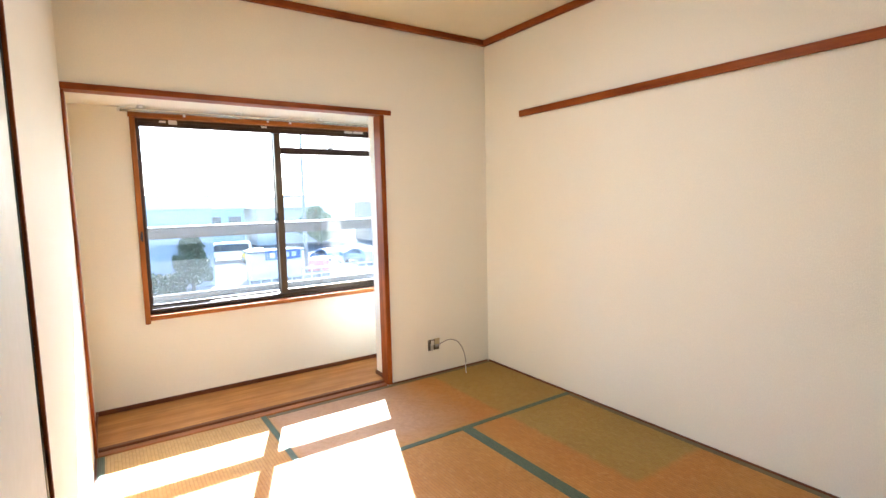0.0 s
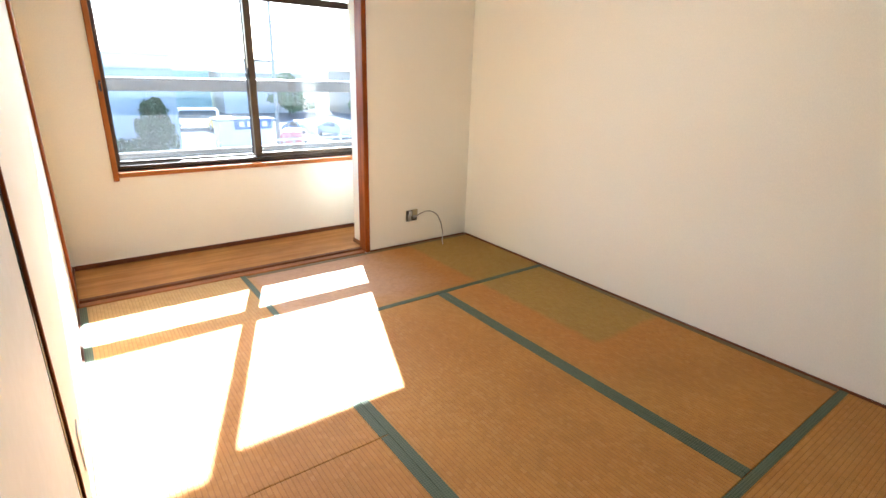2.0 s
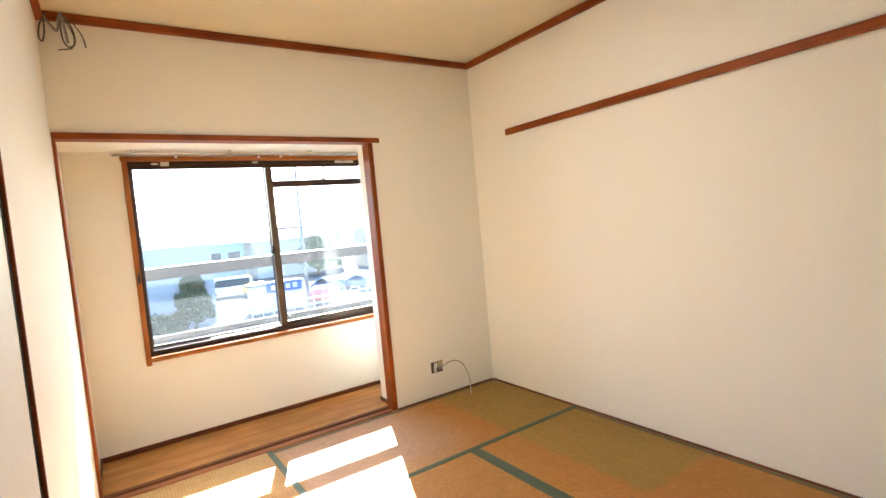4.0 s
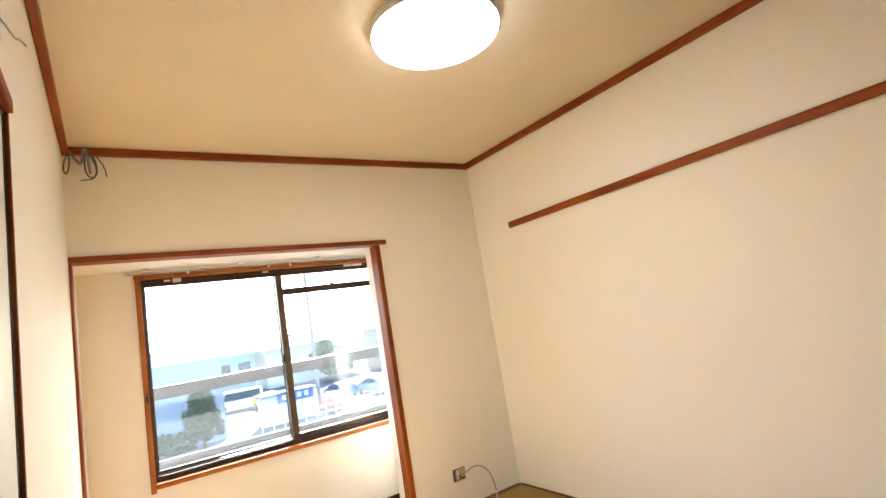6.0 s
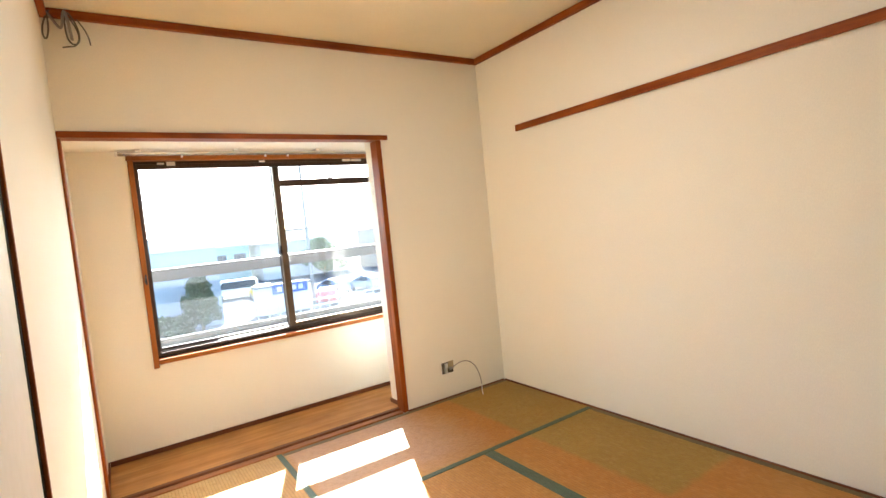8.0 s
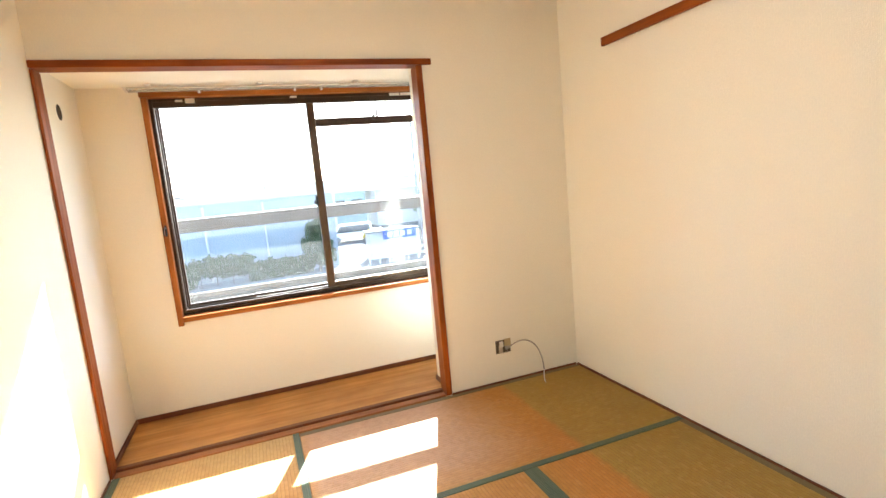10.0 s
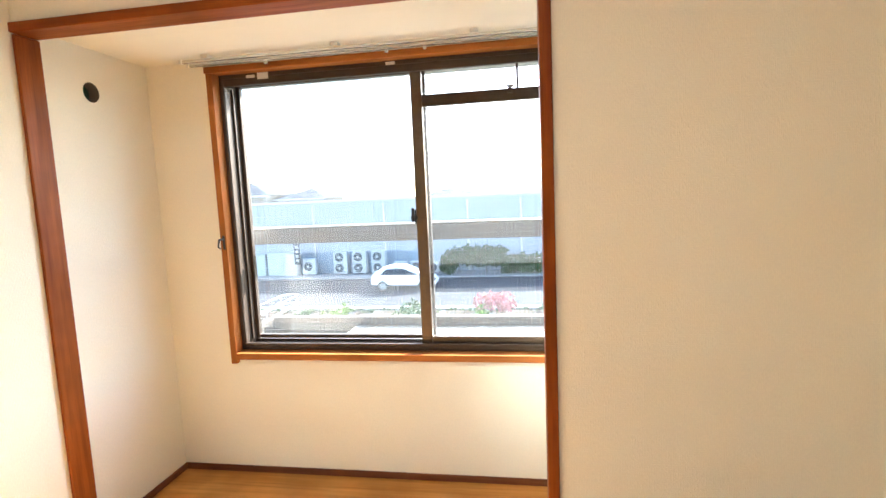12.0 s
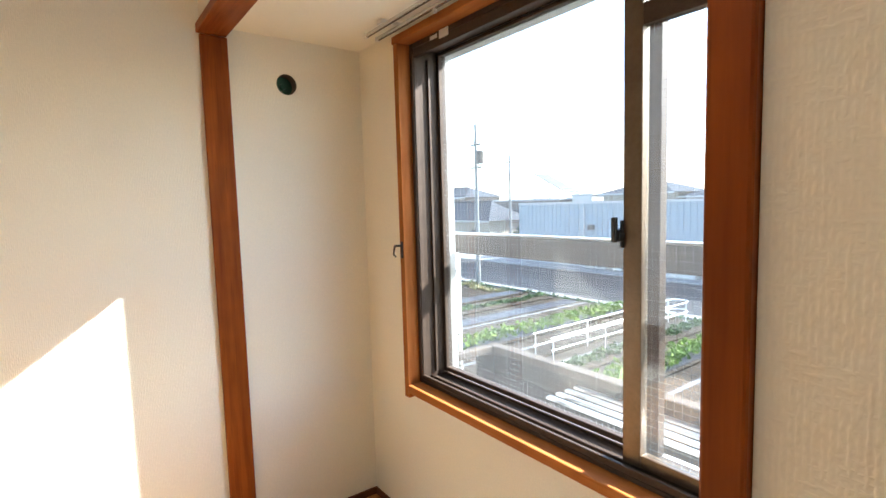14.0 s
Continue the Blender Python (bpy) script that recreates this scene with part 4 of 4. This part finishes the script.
# vehicles
def car(x, y, turn, paint, label, length=4.1, height=1.5, van=False):
    c = thing("car", label, "car")
    L, H = length / 2, height
    if van:
        low = [(-L, 0.35), (-L, 1.0), (-L + 0.05, H - 0.12), (-L + 0.25, H), (L - 1.1, H), (L - 0.55, 1.12), (L - 0.05, 0.95), (L, 0.35)]
        glass = [(-L + 0.25, 1.05), (-L + 0.3, H - 0.18), (L - 1.15, H - 0.18), (L - 0.7, 1.08)]
    else:
        low = [(-L, 0.38), (-L + 0.01, 0.78), (-L + 0.10, 1.0), (-L + 0.42, 1.27), (-L + 0.85, H - 0.06), (-0.45, H), (0.05, H - 0.03), (0.55, 1.27), (L - 1.0, 1.0), (L - 0.5, 0.88), (L - 0.12, 0.72), (L, 0.52), (L - 0.02, 0.30)]
        glass = [(-L + 0.62, 1.0), (-L + 0.98, H - 0.17), (-0.45, H - 0.12), (0.02, H - 0.15), (0.45, 1.22), (L - 1.12, 0.98)]
    bm = bmesh.new()
    w = 0.82
    a = [bm.verts.new((px, -w + (0.14 if pz > 1.1 else 0), pz)) for px, pz in low]
    b = [bm.verts.new((px, w - (0.14 if pz > 1.1 else 0), pz)) for px, pz in low]
    bm.faces.new(a), bm.faces.new(b[::-1])
    for i in range(len(low)):
        j = (i + 1) % len(low)
        bm.faces.new((a[i], a[j], b[j], b[i]))
    bmesh.ops.bevel(bm, geom=list(bm.edges), offset=0.05, segments=2, affect="EDGES")
    part("body", bm, CARPAINT[paint], c)
    for side in (-1, 1):
        bm = bmesh.new()
        vs = [bm.verts.new((px, side * (w + 0.004 - (0.12 if pz > 1.15 else 0.0)), pz)) for px, pz in glass]
        f = bm.faces.new(vs)
        bmesh.ops.solidify(bm, geom=[f], thickness=0.01)
        part("side_window", bm, DARKPANE, c, "dark side window")
    for wx in (-L + 0.75, L - 0.8):
        for side in (-1, 1):
            wh = part("wheel", rod(bmesh.new(), (wx, side * 0.66, 0.31), (wx, side * 0.845, 0.31), 0.31, None, 20), RUBBER, c, "black tyre")
            part("rim", rod(bmesh.new(), (wx, side * 0.8455, 0.31), (wx, side * 0.855, 0.31), 0.2, None, 16), CARPAINT["silver"], wh, "silver rim")
    for side in (-1, 1):
        part("headlight", one(L - 0.25, L - 0.02, side * 0.68 - 0.12, side * 0.68 + 0.12, 0.62, 0.74, 0.02), DARKPANE, c)
    c.matrix_world = pose(x, y, G - 0.02, 0, 0, turn)
    return c


car(-5.8, 32.4, 1, "white", "white compact hatchback car on the road")
car(10.5, 55.5, 172, "white", "white van parked in the car park", 4.6, 1.95, True)
car(20.3, 44.5, 100, "silver", "silver car parked in the car park")
car(22.8, 44.0, 100, "white", "white car parked in the car park", 4.0, 1.6)
car(25.3, 43.6, 100, "silver", "silver minivan parked in the car park", 4.3, 1.8, True)
car(17.5, 46.0, 95, "blue", "dark blue car parked in the car park")
car(14.9, 40.2, 60, "red", "red car parked beside the kiosk", 3.4, 1.4)

car(12.2, 51.5, 95, "yellow", "small yellow car parked in the car park", 3.3, 1.5)
hut = thing("kiosk", "white kiosk with a blue sign board", "kiosk", (11.0, 40.2, G))
part("wall", one(-1.9, 2.0, -0.8, 0.9, 0, 2.1, 0.02), WHITEWALL, hut)
part("roof", one(-2.1, 2.2, -1.0, 1.1, 2.101, 2.22, 0.02), CONCRETE, hut)
sign = part("sign_board", one(-0.9, 1.8, -1.06, -1.01, 1.5, 2.25, 0.01), mottled("blue sign board", (0.03, 0.08, 0.33), (0.02, 0.06, 0.28), 2.0, 0.5), hut, "blue sign board with white marks")
for k in range(4):
    part("mark", one(-0.55 + 0.55 * k, -0.2 + 0.55 * k, -1.075, -1.061, 1.68, 2.06), WHITEWALL, sign, "white mark")
fence = thing("fence", "low white fence in front of the car park", "fence", (8.4, 37.0, G))
for k in range(14):
    part("post", one(k * 0.75 - 0.04, k * 0.75 + 0.04, -0.04, 0.04, 0, 1.1), WHITEWALL, fence)
part("rail", one(-0.1, 9.9, -0.06, -0.041, 0.85, 1.0), WHITEWALL, fence)
part("rail", one(-0.1, 9.9, -0.06, -0.041, 0.4, 0.55), WHITEWALL, fence)


def pole(x, y, h, arms):
    p = thing("utility_pole", "grey concrete utility pole with crossarms", "utility pole", (x, y, G))
    part("pole", rod(bmesh.new(), (0, 0, 0), (0, 0, h), 0.17, 0.10, 14), CONCRETE, p)
    for z, w in arms:
        part("crossarm", one(-w, w, -0.05, 0.05, z, z + 0.1), GREYMETAL, p)
        for k in (-0.9, -0.4, 0.4, 0.9):
            part("insulator", rod(bmesh.new(), (k * w, 0, z + 0.101), (k * w, 0, z + 0.3), 0.05, 0.03, 8), WHITEWALL, p)
    if x < -20 and y < 30:
        part("transformer", rod(bmesh.new(), (0.45, 0, h - 2.8), (0.45, 0, h - 1.9), 0.24, None, 14), GREYMETAL, p)
        part("hanger", one(0.05, 0.3, -0.04, 0.04, h - 2.4, h - 2.3), GREYMETAL, p)


pole(-25.4, 26.1, 11.4, ((8.3, 0.6), (9.9, 0.5)))
pole(13.6, 40.2, 11.5, ((9.0, 0.8), (10.4, 0.8)))
pole(-43.6, 47.0, 11.8, ((9.2, 0.6), (10.8, 0.8)))
# field corner by the pole
wall = thing("block_wall", "low white concrete block wall at the field's corner", "wall", (-30.2, 26.5, G + 0.101))
for i in range(8):
    for k in range(3):
        part("block", one(-1.6 + 0.4 * i, -1.204 + 0.4 * i, -0.07, 0.07, 0.2 * k, 0.2 * k + 0.196, 0.006), WHITEWALL, wall)
DRYGRASS = mottled("dry straw-coloured grass", (0.30, 0.25, 0.11), (0.22, 0.20, 0.08), 3.0, 0.8)
tagged(new("dry_grass", leaf_mesh("dry_grass", [((-30 + 0.7 * i + rng.uniform(-0.3, 0.3), 25.2 + rng.uniform(-0.7, 0.6), G + 0.08), (0.6, 0.5, 0.12), 60) for i in range(12)], 0.10, DRYGRASS)), "patch of dry grass at the field's corner", "grass", kind="stuff")


# houses of the town
def house(x0, x1, y0, y1, eave, ridge, wall, label, windows=3, flat=False, rows=2):
    h = thing("house", label, "house", ((x0 + x1) / 2, (y0 + y1) / 2, G))
    W, D = (x1 - x0) / 2, (y1 - y0) / 2
    e, r = eave - G, ridge - G
    part("wall", one(-W, W, -D, D, 0, e - 0.01), wall, h)
    if flat:
        part("roof", one(-W - 0.15, W + 0.15, -D - 0.15, D + 0.15, e, e + 0.25, 0.03), WHITEWALL, h)
    else:
        bm = bmesh.new()
        o, k = 0.7, min(W, D) * 0.95
        lo = [bm.verts.new(c) for c in ((-W - o, -D - o, e), (W + o, -D - o, e), (W + o, D + o, e), (-W - o, D + o, e))]
        hi = [bm.verts.new(c) for c in ((-W + k, 0, r), (W - k, 0, r))]
        for f in ((lo[0], lo[1], hi[1], hi[0]), (lo[2], lo[3], hi[0], hi[1]), (lo[1], lo[2], hi[1]), (lo[3], lo[0], hi[0]), (lo[3], lo[2], lo[1], lo[0])):
            bm.faces.new(f)
        part("roof", bm, TILE, h, "grey tiled hip roof")
        part("ridge", rod(bmesh.new(), (-W + k, 0, r + 0.03), (W - k, 0, r + 0.03), 0.12, None, 8), TILE, h)
        part("eave_board", one(-W - o, W + o, -D - o - 0.03, -D - o, e - 0.15, e + 0.02), WHITEWALL, h)
    for i in range(windows):
        x = -W + 2 * W * (i + 0.5) / windows
        for z in ((e - 2.2, e - 1.1), (e - 5.0, e - 3.6))[:rows]:
            if z[0] > 0.4:
                wd = part("window", one(x - 0.8, x + 0.8, -D - 0.06, -D - 0.001, *z), DARKPANE, h, "dark window")
                part("frame", one(x - 0.86, x + 0.86, -D - 0.07, -D - 0.061, z[0] - 0.06, z[0] - 0.001), WHITEWALL, wd)
    return h


house(-37.8, -28.7, 58, 66, 2.0, 3.6, TANWALL, "two-storey house with grey tiled hip roof")
house(-28.1, -22.4, 60, 67, 1.44, 2.7, TANWALL, "house with dark grey tiled hip roof")
house(-42.1, -38.9, 57, 63, 1.95, 2.2, WHITEWALL, "small white flat-roofed house", 2, True)
house(-55.5, -42.5, 55, 62, 1.5, 1.8, BROWNWALL, "dark brown flat-roofed building", 4, True)
house(-60.0, -44.2, 44.0, 50.0, -0.9, 1.5, TANWALL, "single-storey house with blue-grey tiled roof", 3)
house(-80.0, -66.0, 58, 66, 2.4, 4.3, BROWNWALL, "dark house with grey tiled roof")
house(2.5, 10.8, 66, 74, 2.2, 2.5, WHITEWALL, "white flat-roofed building with two windows", 2, True, 1)
house(11.4, 16.6, 75, 82, 0.6, 0.8, TURQUOISE, "low building with pale turquoise cladding", 2, True, 1)
house(17.5, 30.0, 72, 80, 0.6, 2.2, WHITEWALL, "pale house with grey tiled roof", 0)
house(33.0, 46.0, 66, 74, 1.2, 2.8, TANWALL, "beige house with grey tiled roof", 3, False, 1)
house(-14.0, -4.0, 72, 80, 0.9, 1.9, TANWALL, "far house with grey tiled roof", 3)
panel = thing("solar_panel_rack", "slanted dark solar panels on a flat roof", "solar panel", (-45.7, 58.0, 1.752))
bm = bmesh.new()
vs = [bm.verts.new(c) for c in ((-2.9, -1.5, 3.6), (2.9, -1.5, 0.8), (2.9, 1.5, 0.8), (-2.9, 1.5, 3.6), (-2.9, -1.5, 3.48), (2.9, -1.5, 0.68), (2.9, 1.5, 0.68), (-2.9, 1.5, 3.48))]
for f in ((0, 1, 2, 3), (7, 6, 5, 4), (0, 4, 5, 1), (1, 5, 6, 2), (2, 6, 7, 3), (3, 7, 4, 0)):
    bm.faces.new([vs[i] for i in f])
part("panel", bm, mottled("dark solar cell sheet", (0.05, 0.055, 0.065), (0.035, 0.04, 0.05), 1.5, 0.6), panel)
for x, z in ((-2.8, 3.4), (0.0, 2.05), (2.7, 0.75)):
    part("leg", one(x, x + 0.1, -1.4, -1.3, 0.0, z), GREYMETAL, panel)
    part("leg", one(x, x + 0.1, 1.3, 1.4, 0.0, z), GREYMETAL, panel)
railing = thing("roof_railing", "white railing on a flat roof", "railing", (-49.5, 55.2, 1.752))
for i in range(9):
    part("post", one(-4.0 + i - 0.03, -4.0 + i + 0.03, -0.03, 0.03, 0.0, 1.0), WHITEWALL, railing)
for z in (0.5, 0.95):
    part("rail", one(-4.03, 4.03, -0.065, -0.031, z, z + 0.07), WHITEWALL, railing)
